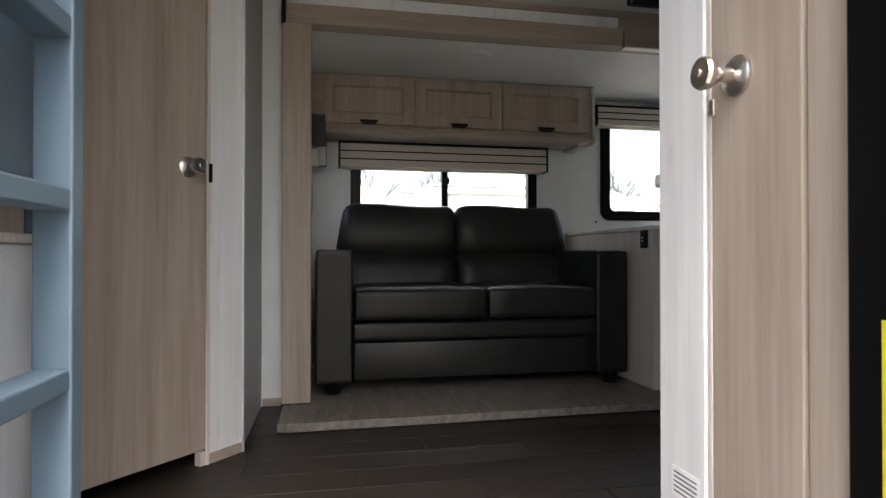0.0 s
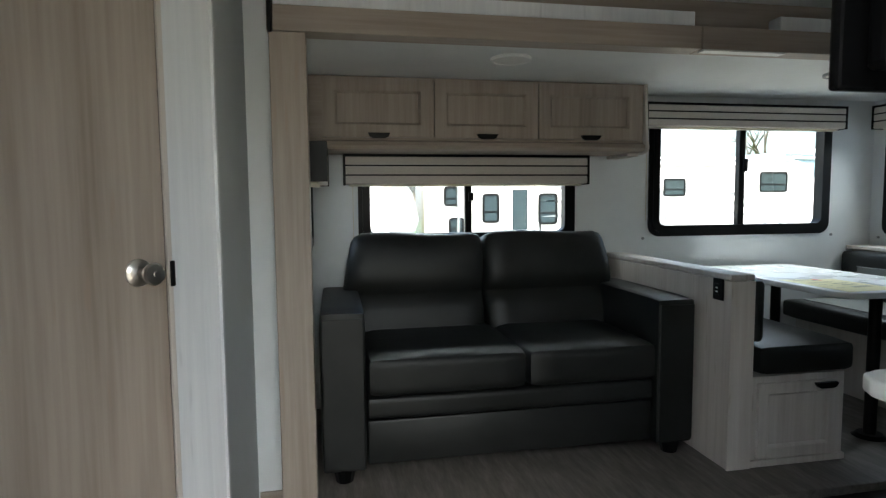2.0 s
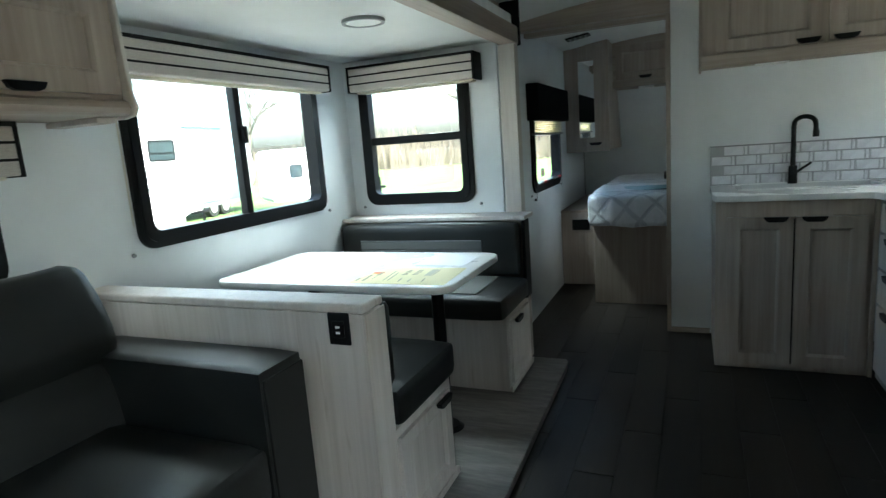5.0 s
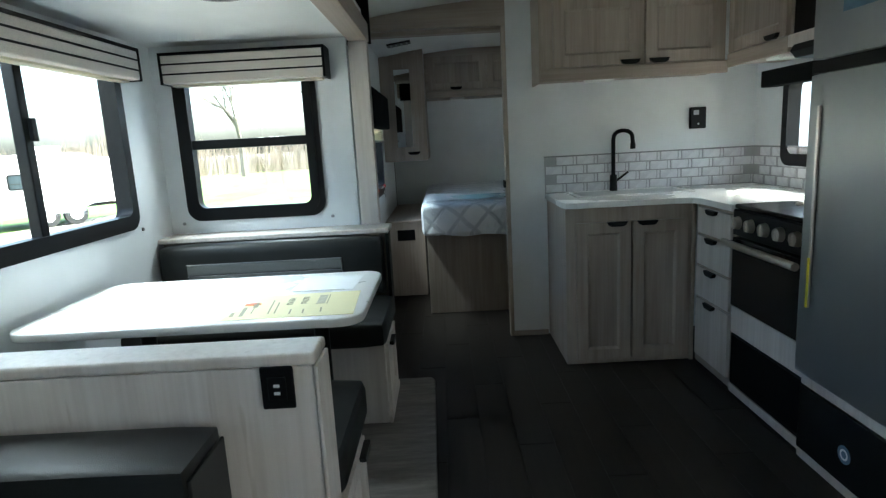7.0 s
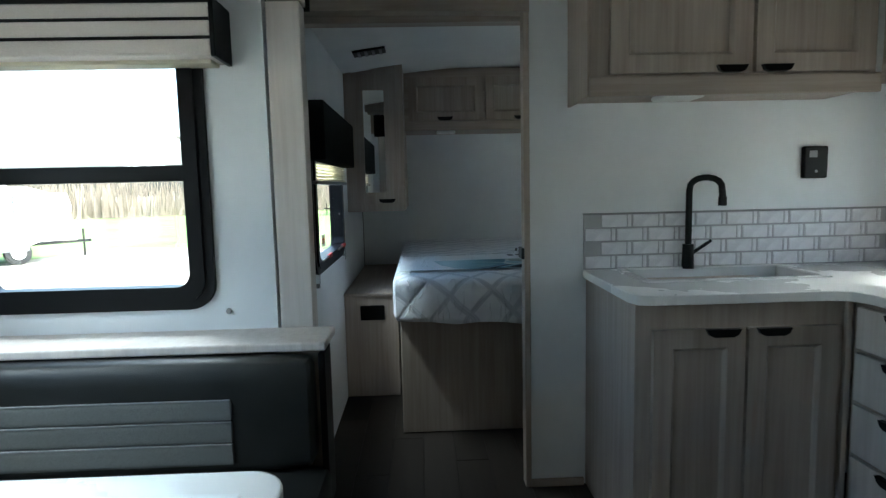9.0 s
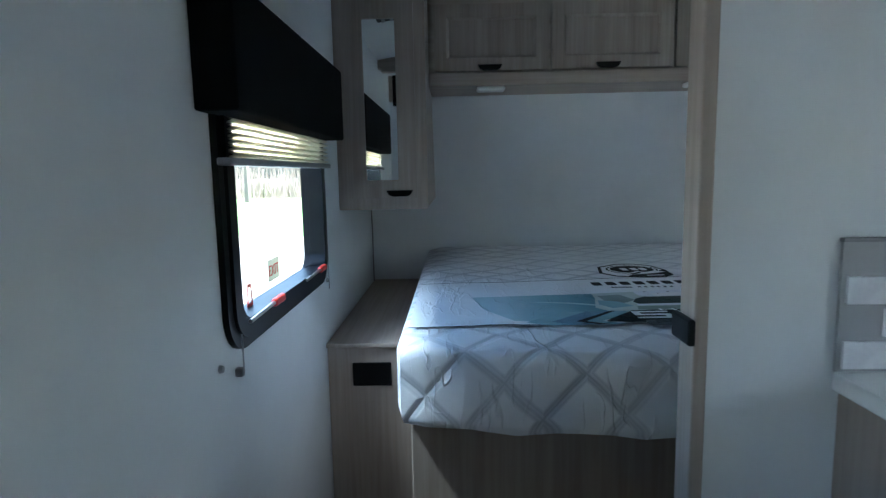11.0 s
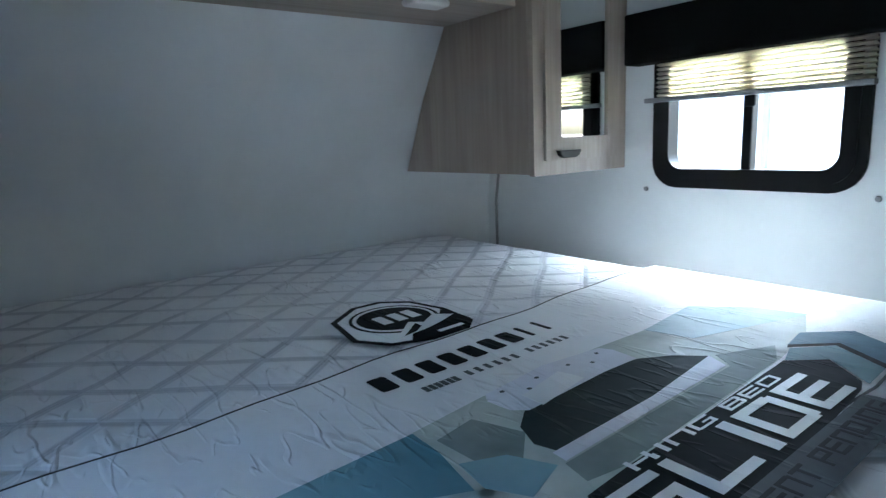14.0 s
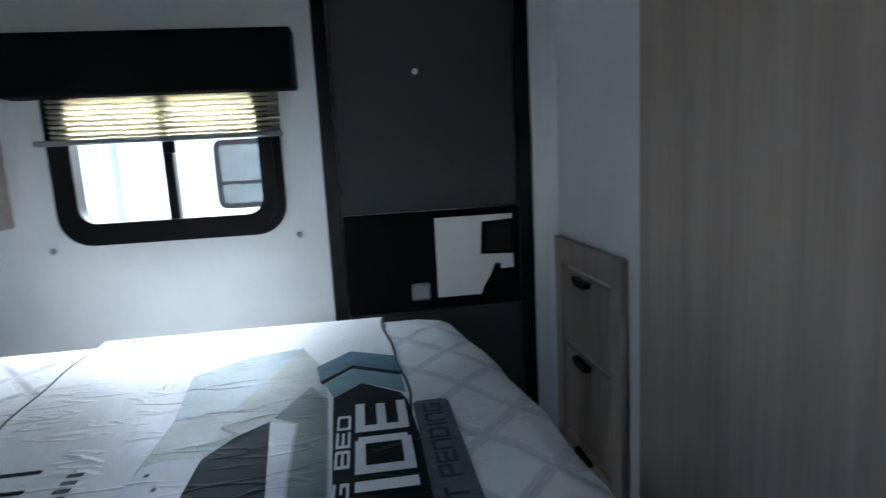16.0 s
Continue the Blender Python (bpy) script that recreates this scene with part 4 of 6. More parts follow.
end = [(4.226, 1.425), (4.226, 1.788), (3.92, 1.788), (3.905, 1.50), (3.89, 1.452), (3.905, 1.428), (3.95, 1.420)]
part("end_panel", prism(end, "x", 2.470, 2.486, 0.003, 1), PALE, t)
part("bracket", box(2.40, 2.468, 3.98, 4.22, 1.412, 1.429, 0.003), PALE, t)

for x, y, z, lab in ((1.594, 3.494, SZ, "round white ceiling light, off"), (3.312, 3.533, SZ, "round ceiling light with a dark rim, off")):
    t = thing("ceiling_light", (x, y, z), lab, "ceiling light", "round ceiling lights")
    pts = lambda r: [(x + r * math.cos(radians(12 * i)), y + r * math.sin(radians(12 * i))) for i in range(30)]
    part("rim", ring(pts(0.088), pts(0.074), z - 0.014, z - 0.0005), PLASTIC if x < 2 else GREY_PLASTIC, t, smooth=True)
    part("lens", prism(pts(0.073), "z", z - 0.011, z - 0.001), PLASTIC, t)

# half wall between sofa and dinette
t = thing("half_wall", (2.46, 3.67, 0.04), "pale ash half wall between sofa and dinette", "partition")
part("panel", box(2.412, 2.512, 3.114, SY - 0.002, 0.042, 0.838, 0.003), PALE, t)
part("cap", box(2.406, 2.518, 3.108, SY - 0.003, 0.840, 0.866, 0.008, 3), PALE, t)
part("end_strip", box(2.406, 2.518, 3.104, 3.1125, 0.042, 0.838, 0.003), PALE, t)
t = thing("outlet", (2.41, 3.189, 0.795), "black charging outlet with two ports", "outlet")
part("plate", box(2.404, 2.4118, 3.155, 3.223, 0.750, 0.842, 0.004), BLACK, t)
part("socket", box(2.400, 2.4045, 3.170, 3.208, 0.772, 0.820, 0.002), BLACK, t)
for z in (0.787, 0.803):
    part("port", box(2.398, 2.4006, 3.183, 3.195, z - 0.003, z + 0.003), PLASTIC, t)


def bench(x0, x1, wall_x, label, seat_r):
    """Dinette bench: wooden box, seat cushion and backrest against wall_x."""
    s = 1 if wall_x > x0 else -1
    t = thing("dinette_bench", ((x0 + x1) / 2, 3.65, 0.04), label, "bench", "dinette benches")
    part("box", box(x0, x1, 3.128, SY - 0.003, 0.042, 0.428, 0.003), PALE, t)
    panel_door(t, local_axes((x0 + 0.04, 3.128, 0.075), (1, 0, 0), (0, -1, 0)), x1 - x0 - 0.08, 0.325, PALE, ((x1 - x0 - 0.08) * (0.82 if s < 0 else 0.3), 0.305), 0.045, 0.014)
    part("base_rail", box(x0 - 0.002, x1 + 0.002, 3.112, 3.126, 0.042, 0.07, 0.002), PALE, t)
    return t, s


t, _ = bench(2.518, 2.985, 2.515, "pale ash dinette bench with charcoal cushions", 0)
part("seat_cushion", cushion(2.55, 3.02, 3.105, SY - 0.01, 0.430, 0.565, 0.035, 0.005, 10), LEATHER, t, smooth=True)
part("back_cushion", cushion(2.520, 2.585, 3.118, SY - 0.02, 0.570, 0.842, 0.03, 0.003, 10), LEATHER, t, smooth=True)

t, _ = bench(3.72, 4.14, 4.2, "ash dinette bench with charcoal cushions and grey quilted back", 0)
part("seat_cushion", cushion(3.60, 4.10, 3.105, SY - 0.01, 0.430, 0.550, 0.035, 0.005, 10), LEATHER, t, smooth=True)
part("seat_inset", cushion(3.66, 4.02, 3.25, SY - 0.12, 0.535, 0.560, 0.008, 0.001, 6), TWEED, t, "grey quilted fabric inset", smooth=True)
bk = part("back_cushion", cushion(4.015, 4.115, 3.14, SY - 0.012, 0.552, 0.846, 0.035, 0.004, 10), LEATHER, t, smooth=True)
for k, (z0, z1) in enumerate(((0.585, 0.640), (0.642, 0.697), (0.699, 0.752))):
    part("quilted_band", cushion(4.004, 4.03, 3.335, 4.075, z0, z1, 0.006, 0.001, 6), TWEED, bk, "grey woven fabric band", smooth=True)
for z in (0.641, 0.698, 0.754):
    part("stitching", tube((4.0035, 3.335, z), (4.0035, 4.075, z), 0.0016, None, 6), GREY_PLASTIC, bk, "pale stitched seam")
part("back_board", box(4.118, 4.150, 3.128, SY - 0.003, 0.430, 0.848, 0.002), WOOD, t)
part("cap", box(4.07, 4.248, 3.108, SY - 0.003, 0.850, 0.874, 0.006, 3), PALE, t)
part("end_panel", box(4.06, 4.16, 3.110, 3.127, 0.43, 0.848, 0.004), BLACK, t)
part("side_board", box(4.152, 4.248, 3.14, 3.17, 0.042, 0.848, 0.003), WOOD, t)

t = thing("dinette_table", (3.27, 3.64, 0.04), "white laminate dinette table on two black posts", "table")
pts = rounded(2.955, 3.600, 3.095, 4.185, 0.075, 8)
part("tabletop", prism(pts, "z", 0.742, 0.7715, 0.006, 3), TOP, t, smooth=True)
for y in (3.30, 3.93):
    p = part("post", tube((3.315, y, 0.05), (3.315, y, 0.735), 0.027, None, 18), BLACK, t, smooth=True)
    part("foot_plate", tube((3.315, y, 0.0405), (3.315, y, 0.056), 0.075, 0.055, 24), BLACK, p, smooth=True)
    part("bracket", box(3.22, 3.41, y - 0.06, y + 0.06, 0.728, 0.7415, 0.004), BLACK, p)


def sheet(name, pts, z, mat, label):
    t = thing(name, (*pts[0], z), label, "paper")
    part("sheet", prism(pts, "z", z, z + 0.0008), mat, t)
    return t


t = sheet("paper", [(2.985, 3.535), (2.990, 3.125), (3.272, 3.140), (3.262, 3.49)], 0.7722, PAPER_Y, "pale yellow printed form lying on the dinette table")
for x, y, length, w in ((3.02, 3.515, 0.045, 0.012), (3.02, 3.485, 0.10, 0.012), (3.115, 3.470, 0.06, 0.016), (3.045, 3.455, 0.09, 0.003)):
    part("print_mark", moved(box(0, length, -w, 0, 0, 0.0004), Matrix.Translation((x, y, 0.7732)) @ Matrix.Rotation(radians(8), 4, "Z")), INK, t)
for x, y, length in ((3.035, 3.400, 0.16), (3.035, 3.380, 0.13), (3.02, 3.330, 0.055), (3.025, 3.290, 0.045), (3.03, 3.235, 0.05)):
    part("print_line", moved(box(0, length, -0.005, 0, 0, 0.0004), Matrix.Translation((x, y, 0.7732)) @ Matrix.Rotation(radians(8), 4, "Z")), INK, t)
for word, x, y, size in (("$54,704", 3.130, 3.345, 0.028), ("$14,793", 3.135, 3.300, 0.028)):
    writing(word, size, INK, t, Matrix.Translation((x, y, 0.7733)) @ Matrix.Rotation(radians(4), 4, "Z"), depth=0.0002, bold=0.0006, width=0.085)
part("print_mark", moved(box(0, 0.105, -0.028, 0, 0, 0.0004), Matrix.Translation((3.125, 3.265, 0.7732)) @ Matrix.Rotation(radians(4), 4, "Z")), PAPER_GREY, t)
part("print_line", moved(box(0, 0.11, -0.003, 0, 0, 0.0004), Matrix.Translation((3.123, 3.232, 0.7732)) @ Matrix.Rotation(radians(4), 4, "Z")), INK, t)
part("stamp", moved(tube((0, 0, 0.7731), (0, 0, 0.7736), 0.022, None, 20), Matrix.Translation((3.155, 3.480, 0)) @ Matrix.Diagonal((0.75, 1.25, 1, 1))), ORANGE, t, "orange and red oval mark")
part("stamp_crescent", moved(tube((0, 0, 0.7737), (0, 0, 0.7740), 0.016, None, 20), Matrix.Translation((3.162, 3.488, 0)) @ Matrix.Diagonal((0.5, 1.1, 1, 1))), RED, t)
t = sheet("paper", [(3.300, 3.400), (3.290, 3.170), (3.515, 3.160), (3.525, 3.392)], 0.7722, PAPER, "white sheet lying on the dinette table")
part("fold_line", box(3.300, 3.305, 3.20, 3.385, 0.7731, 0.7735), INK, t)

# ---- kitchen ----
def unit(name, x0, x1, y0, y1, z0, z1, label, mat=None):
    t = thing(name, ((x0 + x1) / 2, (y0 + y1) / 2, z0), label, "cabinet", "kitchen cabinets")
    part("body", box(x0, x1, y0, y1, z0, z1, 0.002), mat or WOOD, t)
    return t


t = unit("sink_cabinet", 4.378, 4.928, 1.512, 2.192, 0.004, 0.878, "light ash sink cabinet with two framed doors")
for a in (2.140, 1.838):
    panel_door(t, local_axes((4.376, a, 0.035), (0, -1, 0), (-1, 0, 0)), 0.292, 0.765, WOOD, (0.215 if a > 2 else 0.075, 0.755), 0.058)
# thin black strip drawn in as the shade between the two doors
part("gap_shadow", box(4.3765, 4.3785, 1.8385, 1.8475, 0.04, 0.79), BLACK, t)
part("corner_post", box(4.360, 4.3775, 1.500, 1.520, 0.004, 0.878, 0.003), WOOD, t)
t = unit("drawer_unit", 3.962, 4.376, 0.95, 1.484, 0.004, 0.878, "pale ash unit with four drawers")
for k, (a, c) in enumerate(((0.728, 0.860), (0.560, 0.714), (0.388, 0.546), (0.055, 0.374))):
    d = part("drawer", box(3.985, 4.345, 1.485, 1.502, a, c, 0.003), PALE, t)
    pull(d, local_axes((4.165, 1.502, c - 0.012), (-1, 0, 0), (0, 1, 0)))

t = thing("worktop", (4.6, 1.6, 0.88), "white solid worktop round the kitchen corner", "worktop")
hx0, hx1, hy0, hy1 = 4.60, 4.90, 1.42, 2.06
part("slab_front", prism([(4.346, 1.60), (4.33, 1.535), (4.27, 1.516), (3.964, 1.514), (3.964, 0.912), (4.928, 0.912), (4.928, hy0), (hx0, hy0), (hx0, hy1), (4.928, hy1), (4.928, 2.205), (4.42, 2.205), (4.365, 2.19), (4.348, 2.14)], "z", 0.880, 0.912, 0.004, 2), TOP, t)
part("slab_back", box(hx1, 4.928, hy0, hy1, 0.880, 0.9115), TOP, t)
t = thing("sink", (4.75, 1.74, 0.77), "pale grey sink basin set in the worktop", "sink")
bm = box(hx0 + 0.004, hx1 - 0.004, hy0 + 0.004, hy1 - 0.004, 0.77, 0.914)
for f in [f for f in bm.faces if f.normal.z > 0.9]:
    bm.faces.remove(f)
part("basin", bm, SINK, t)
part("rim", ring(rounded(hx0 - 0.02, hx1 + 0.012, hy0 - 0.02, hy1 + 0.02, 0.03), rounded(hx0 + 0.006, hx1 - 0.006, hy0 + 0.006, hy1 - 0.006, 0.03), 0.9125, 0.9185), TOP, t)
part("drain", tube((4.75, 1.74, 0.7705), (4.75, 1.74, 0.776), 0.045, None, 20), NICKEL, t)

t = thing("faucet", (4.905, 1.80, 0.912), "black gooseneck kitchen faucet with side lever", "faucet")
fx, fy = 4.90, 1.785
part("base", tube((fx, fy, 0.9120), (fx, fy, 1.01), 0.024, 0.021, 20), BLACK, t, smooth=True)
cu = bpy.data.curves.new("spout", "CURVE")
cu.dimensions, cu.bevel_depth, cu.bevel_resolution = "3D", 0.0125, 4
sp = cu.splines.new("POLY")
path = [(fx, fy, 1.0), (fx, fy, 1.22)] + [(fx - 0.0 - 0.085 * (1 - math.cos(radians(a))) * 0.5, fy - 0.09 * (1 - math.cos(radians(a))) * 0.5, 1.22 + 0.055 * math.sin(radians(a)) ** 0.7) for a in range(20, 180, 20)] + [(fx - 0.085, fy - 0.09, 1.215), (fx - 0.086, fy - 0.091, 1.19)]
sp.points.add(len(path) - 1)
for p, c in zip(sp.points, path):
    p.co = (*c, 1)
tmp = bpy.data.objects.new("spout", cu)
scene.collection.objects.link(tmp)
me = bpy.data.meshes.new_from_object(tmp)
bpy.data.objects.remove(tmp)
bm = bmesh.new()
bm.from_mesh(me)
part("spout", bm, BLACK, t, smooth=True)
part("nozzle", tube((fx - 0.086, fy - 0.091, 1.165), (fx - 0.086, fy - 0.091, 1.20), 0.0155, None, 16), BLACK, t, smooth=True)
part("lever", tube((fx, fy - 0.02, 0.975), (fx - 0.02, fy - 0.085, 1.025), 0.007, 0.006), BLACK, t, smooth=True)

# upper cabinets
t = unit("wall_cabinet", 4.660, 4.928, 1.235, 2.255, 1.575, 2.06, "light ash kitchen wall cabinet with framed doors")
for a, hx in ((2.19, 0.42), (1.68, 0.07)):
    panel_door(t, local_axes((4.660, a, 1.635), (0, -1, 0), (-1, 0, 0)), 0.49 if a > 2 else 0.42, 0.36, WOOD, (hx, 0.010), 0.06)
part("bottom_rail", box(4.640, 4.662, 1.225, 2.262, 1.560, 1.628, 0.006), WOOD_Y, t)
part("end_panel", box(4.650, 4.928, 2.2552, 2.268, 1.560, 2.05, 0.003), WOOD, t)
t = unit("wall_cabinet", 4.060, 4.658, 0.92, 1.215, 1.60, 2.06, "light ash corner wall cabinet above the worktop")
panel_door(t, local_axes((4.62, 1.215, 1.66), (-1, 0, 0), (0, 1, 0)), 0.54, 0.34, WOOD, (0.44, 0.010), 0.06)
part("bottom_rail", box(4.062, 4.640, 1.2155, 1.235, 1.585, 1.655, 0.006), WOOD_X, t)
for x, y, z in ((4.72, 1.92, 1.5745), (4.30, 1.10, 1.5995)):
    solid("puck_light", moved(box(-0.06, 0.06, -0.075, 0.075, -0.020, -0.0005, 0.009, 3), Matrix.Translation((x, y, z))), PLASTIC, "small white under-cabinet light, off", "light", smooth=True, group="under-cabinet lights")

t = thing("microwave", (3.70, 1.1, 1.62), "black built-in microwave over the stove", "microwave")
part("body", box(3.34, 4.056, 0.92, 1.215, 1.66, 1.97, 0.004), BLACK, t)
part("glass_door", box(3.37, 3.86, 1.2155, 1.228, 1.68, 1.95, 0.004), BLACK_GLASS, t)
part("lower_rail", box(3.34, 4.056, 0.93, 1.24, 1.605, 1.657, 0.004), PALE, t)
t = thing("range_hood", (3.66, 1.1, 1.5), "low black range hood under the microwave", "range hood")
part("body", prism([(0.93, 1.525), (1.26, 1.545), (1.285, 1.575), (1.27, 1.603), (0.93, 1.603)], "x", 3.36, 3.96, 0.004), BLACK, t)
part("light_lens", box(3.55, 3.75, 1.02, 1.12, 1.526, 1.534), PLASTIC, t)

t = thing("stove", (3.66, 1.2, 0.004), "black gas oven with steel knobs and handle", "stove")
part("body", box(3.374, 3.956, 0.93, 1.478, 0.435, 0.895, 0.003), BLACK, t)
part("control_panel", box(3.374, 3.956, 1.4785, 1.506, 0.775, 0.893, 0.005), BLACK, t)
part("oven_door", box(3.380, 3.950, 1.4785, 1.510, 0.440, 0.765, 0.006), BLACK_GLASS, t)
h = part("handle_bar", tube((3.385, 1.555, 0.745), (3.945, 1.555, 0.745), 0.016, None, 16), NICKEL, t, "brushed steel bar", smooth=True)
for x in (3.41, 3.92):
    part("handle_post", tube((x, 1.508, 0.745), (x, 1.555, 0.745), 0.010), BLACK, h)
for k in range(5):
    x = 3.905 - 0.112 * k
    p = part("knob", tube((x, 1.506, 0.835), (x, 1.530, 0.835), 0.030, 0.026, 20), NICKEL, t, smooth=True)
    part("knob_grip", box(x - 0.006, x + 0.006, 1.529, 1.538, 0.812, 0.858, 0.003), NICKEL, p)
part("cooktop_cover", box(3.372, 3.958, 0.932, 1.500, 0.896, 0.916, 0.006), BLACK_GLASS, t, "black glass cooktop cover")
for x in (3.52, 3.80):
    g = part("burner", tube((x, 1.25, 0.917), (x, 1.25, 0.930), 0.06, 0.05, 20), NICKEL, t, smooth=True)
part("filler_strip", box(3.374, 3.956, 1.470, 1.500, 0.305, 0.432, 0.003), PALE, t, "pale wooden filler strip")
t = thing("heater_grille", (3.66, 1.47, 0.05), "black heater panel below the oven", "heater")
part("panel", box(3.384, 3.946, 1.45, 1.492, 0.058, 0.290, 0.003), MATTE_BLACK, t)
for a, c, e, f in ((3.376, 3.383, 0.050, 0.298), (3.947, 3.954, 0.050, 0.298), (3.3835, 3.9465, 0.050, 0.0575), (3.3835, 3.9465, 0.2905, 0.298)):
    part("frame", box(a, c, 1.45, 1.497, e, f, 0.002), BLACK, t)
solid("kick_board", box(3.374, 3.960, 1.43, 1.498, 0.004, 0.046, 0.002), PALE, "pale kick board under the kitchen units", "kick board")

t = thing("refrigerator", (3.07, 1.2, 0.30), "stainless steel refrigerator with freezer above", "refrigerator")
part("cabinet", box(2.765, 3.366, 0.93, 1.50, 0.352, 2.02, 0.003), GREY_PLASTIC, t)
part("lower_door", cushion(2.770, 3.362, 1.502, 1.555, 0.358, 1.425, 0.010, 0.001, 6), STEEL, t, smooth=True)
part("freezer_door", cushion(2.770, 3.362, 1.502, 1.555, 1.470, 2.01, 0.010, 0.001, 6), STEEL, t, smooth=True)
part("gap_strip", box(2.768, 3.364, 1.501, 1.548, 1.427, 1.468), BLACK, t)
f = part("handle", box(3.285, 3.297, 1.556, 1.566, 0.62, 1.32, 0.003), NICKEL, t)
part("energy_label", box(3.284, 3.298, 1.5662, 1.5670, 0.62, 0.80), YELLOW, t, "yellow strip label")
l = part("freezer_label", box(2.95, 3.21, 1.5562, 1.5570, 1.60, 1.86), PAPER, t, "white and blue paper label")
part("label_band", box(2.95, 3.21, 1.5571, 1.5575, 1.60, 1.64), NAVY, l)
for k in range(3):
    part("label_line", box(2.97, 3.17, 1.5571, 1.5575, 1.67 + 0.055 * k, 1.695 + 0.055 * k), GREY_PRINT, l)
solid("fridge_rail", box(2.765, 3.366, 1.47, 1.520, 0.300, 0.350, 0.003), PALE, "pale wooden rail below the refrigerator", "rail")
t = thing("access_panel", (3.07, 1.5, 0.03), "black access panel below the refrigerator", "panel")
part("panel", box(2.768, 3.364, 1.45, 1.526, 0.045, 0.297, 0.003), BLACK_GLASS, t)
part("sticker", tube((3.10, 1.5262, 0.155), (3.10, 1.5268, 0.155), 0.032, None, 24), NAVY, t, "round blue sticker")
part("sticker_ring", moved(ring([(0.02 * math.cos(radians(20 * i)), 0.02 * math.sin(radians(20 * i))) for i in range(18)], [(0.013 * math.cos(radians(20 * i)), 0.013 * math.sin(radians(20 * i))) for i in range(18)], 0, 0.0006), local_axes((3.10, 1.527, 0.155), (-1, 0, 0), (0, 1, 0))), PAPER, t)
solid("kick_board", box(2.765, 3.368, 1.45, 1.52, 0.004, 0.042, 0.002), PALE, "pale kick board under the kitchen units", "kick board")
solid("fridge_filler", box(2.31, 3.366, 0.93, 1.45, 0.004, 0.298), WOOD, "wooden platform under the refrigerator", "platform")

t = thing("wall_control", (4.928, 1.27, 1.25), "black wall-mounted control box with small display", "control")
part("case", box(4.900, 4.9285, 1.222, 1.318, 1.262, 1.390, 0.006), BLACK, t)
part("display", box(4.8985, 4.9005, 1.268, 1.300, 1.345, 1.372, 0.001), GREY_PLASTIC, t)
part("button", tube((4.8985, 1.270, 1.29), (4.901, 1.270, 1.29), 0.006), GREY_PLASTIC, t)

# ---- entry: pantry, end worktop, television, bathroom door, ladder ----
t = thing("pantry", (1.75, 1.2, 0.004), "tall ash pantry with a plain door and white post", "cabinet")
part("body", box(1.472, 1.90, 1.075, 1.50, 0.006, 2.03), WOOD, t)
part("door", box(1.455, 1.4715, 1.155, 1.352, 0.03, 1.95, 0.003), WOOD, t)
part("side_stile", box(1.458, 1.4715, 1.075, 1.149, 0.006, 2.03, 0.002), WOOD, t)
part("post", box(1.452, 1.4715, 1.368, 1.512, 0.006, 2.03, 0.004), WHITE_TRIM, t, "white grained post")
part("edge_strip", box(1.455, 1.4715, 1.3535, 1.366, 0.006, 2.03, 0.002), PALE, t)
part("back_panel", box(1.472, 1.90, 1.5002, 1.512, 0.006, 2.03, 0.002), WHITE_TRIM, t)
lab = part("warning_label", box(1.4512, 1.4518, 1.385, 1.470, 0.262, 0.318), PAPER, t, "small white printed label")
for k in range(5):
    part("label_line", box(1.4508, 1.4511, 1.392, 1.463, 0.270 + 0.009 * k, 0.273 + 0.009 * k), GREY_PRINT, lab)


def knob(parent, at, out):
    """A round nickel passage knob standing out of a door."""
    at, out = Vector(at), Vector(out).normalized()
    prof = [(0.0, 0.033), (0.006, 0.033), (0.012, 0.026), (0.016, 0.012), (0.034, 0.011), (0.040, 0.016), (0.052, 0.024), (0.064, 0.027), (0.070, 0.024), (0.072, 0.010), (0.072, 0.0)]
    bm = bmesh.new()
    q = out.to_track_quat("Z", "Y").to_matrix().to_4x4()
    rows = [[bm.verts.new((r * math.cos(radians(15 * i)), r * math.sin(radians(15 * i)), d)) for i in range(24)] for d, r in prof[:-1]]
    for a, c in zip(rows, rows[1:]):
        for i in range(24):
            bm.faces.new((a[i], a[(i + 1) % 24], c[(i + 1) % 24], c[i]))
    bm.faces.new(rows[-1])
    part("knob", moved(bm, Matrix.Translation(at) @ q), NICKEL, parent, "brushed nickel knob", smooth=True)
    part("lock_pin", tube(at + out * 0.072, at + out * 0.075, 0.007, None, 12), NICKEL, parent)


knob(t, (1.4555, 1.285, 1.008), (-1, 0, 0))
part("strike", box(1.448, 1.456, 1.338, 1.352, 0.955, 0.985, 0.002), NICKEL, t)
t.location.x += 0.022

t = thing("bathroom_door", (0.3, 2.45, 0.05), "plain ash bathroom door with nickel knob, closed", "door")
part("slab", oblique(0.159, 0.80, -0.028, 0.004, 0.055, 1.925, 0.002), WOOD, t)
part("jamb_strip", oblique(0.144, 0.157, -0.03, 0.010, 0.0, 1.93, 0.002), PALE, t)
part("seal", oblique(0.1572, 0.1588, -0.03, 0.002, 0.03, 1.93), BLACK, t)
part("sill_block", oblique(0.160, 0.182, -0.02, 0.008, 0.002, 0.05, 0.002), PALE, t)
kp = D0 + ALONG * 0.232 + OUT * 0.004
knob(t, (kp.x, kp.y, 1.008), OUT)
part("latch_plate", oblique(0.140, 0.153, 0.009, 0.016, 0.965, 1.03, 0.003), BLACK, t)

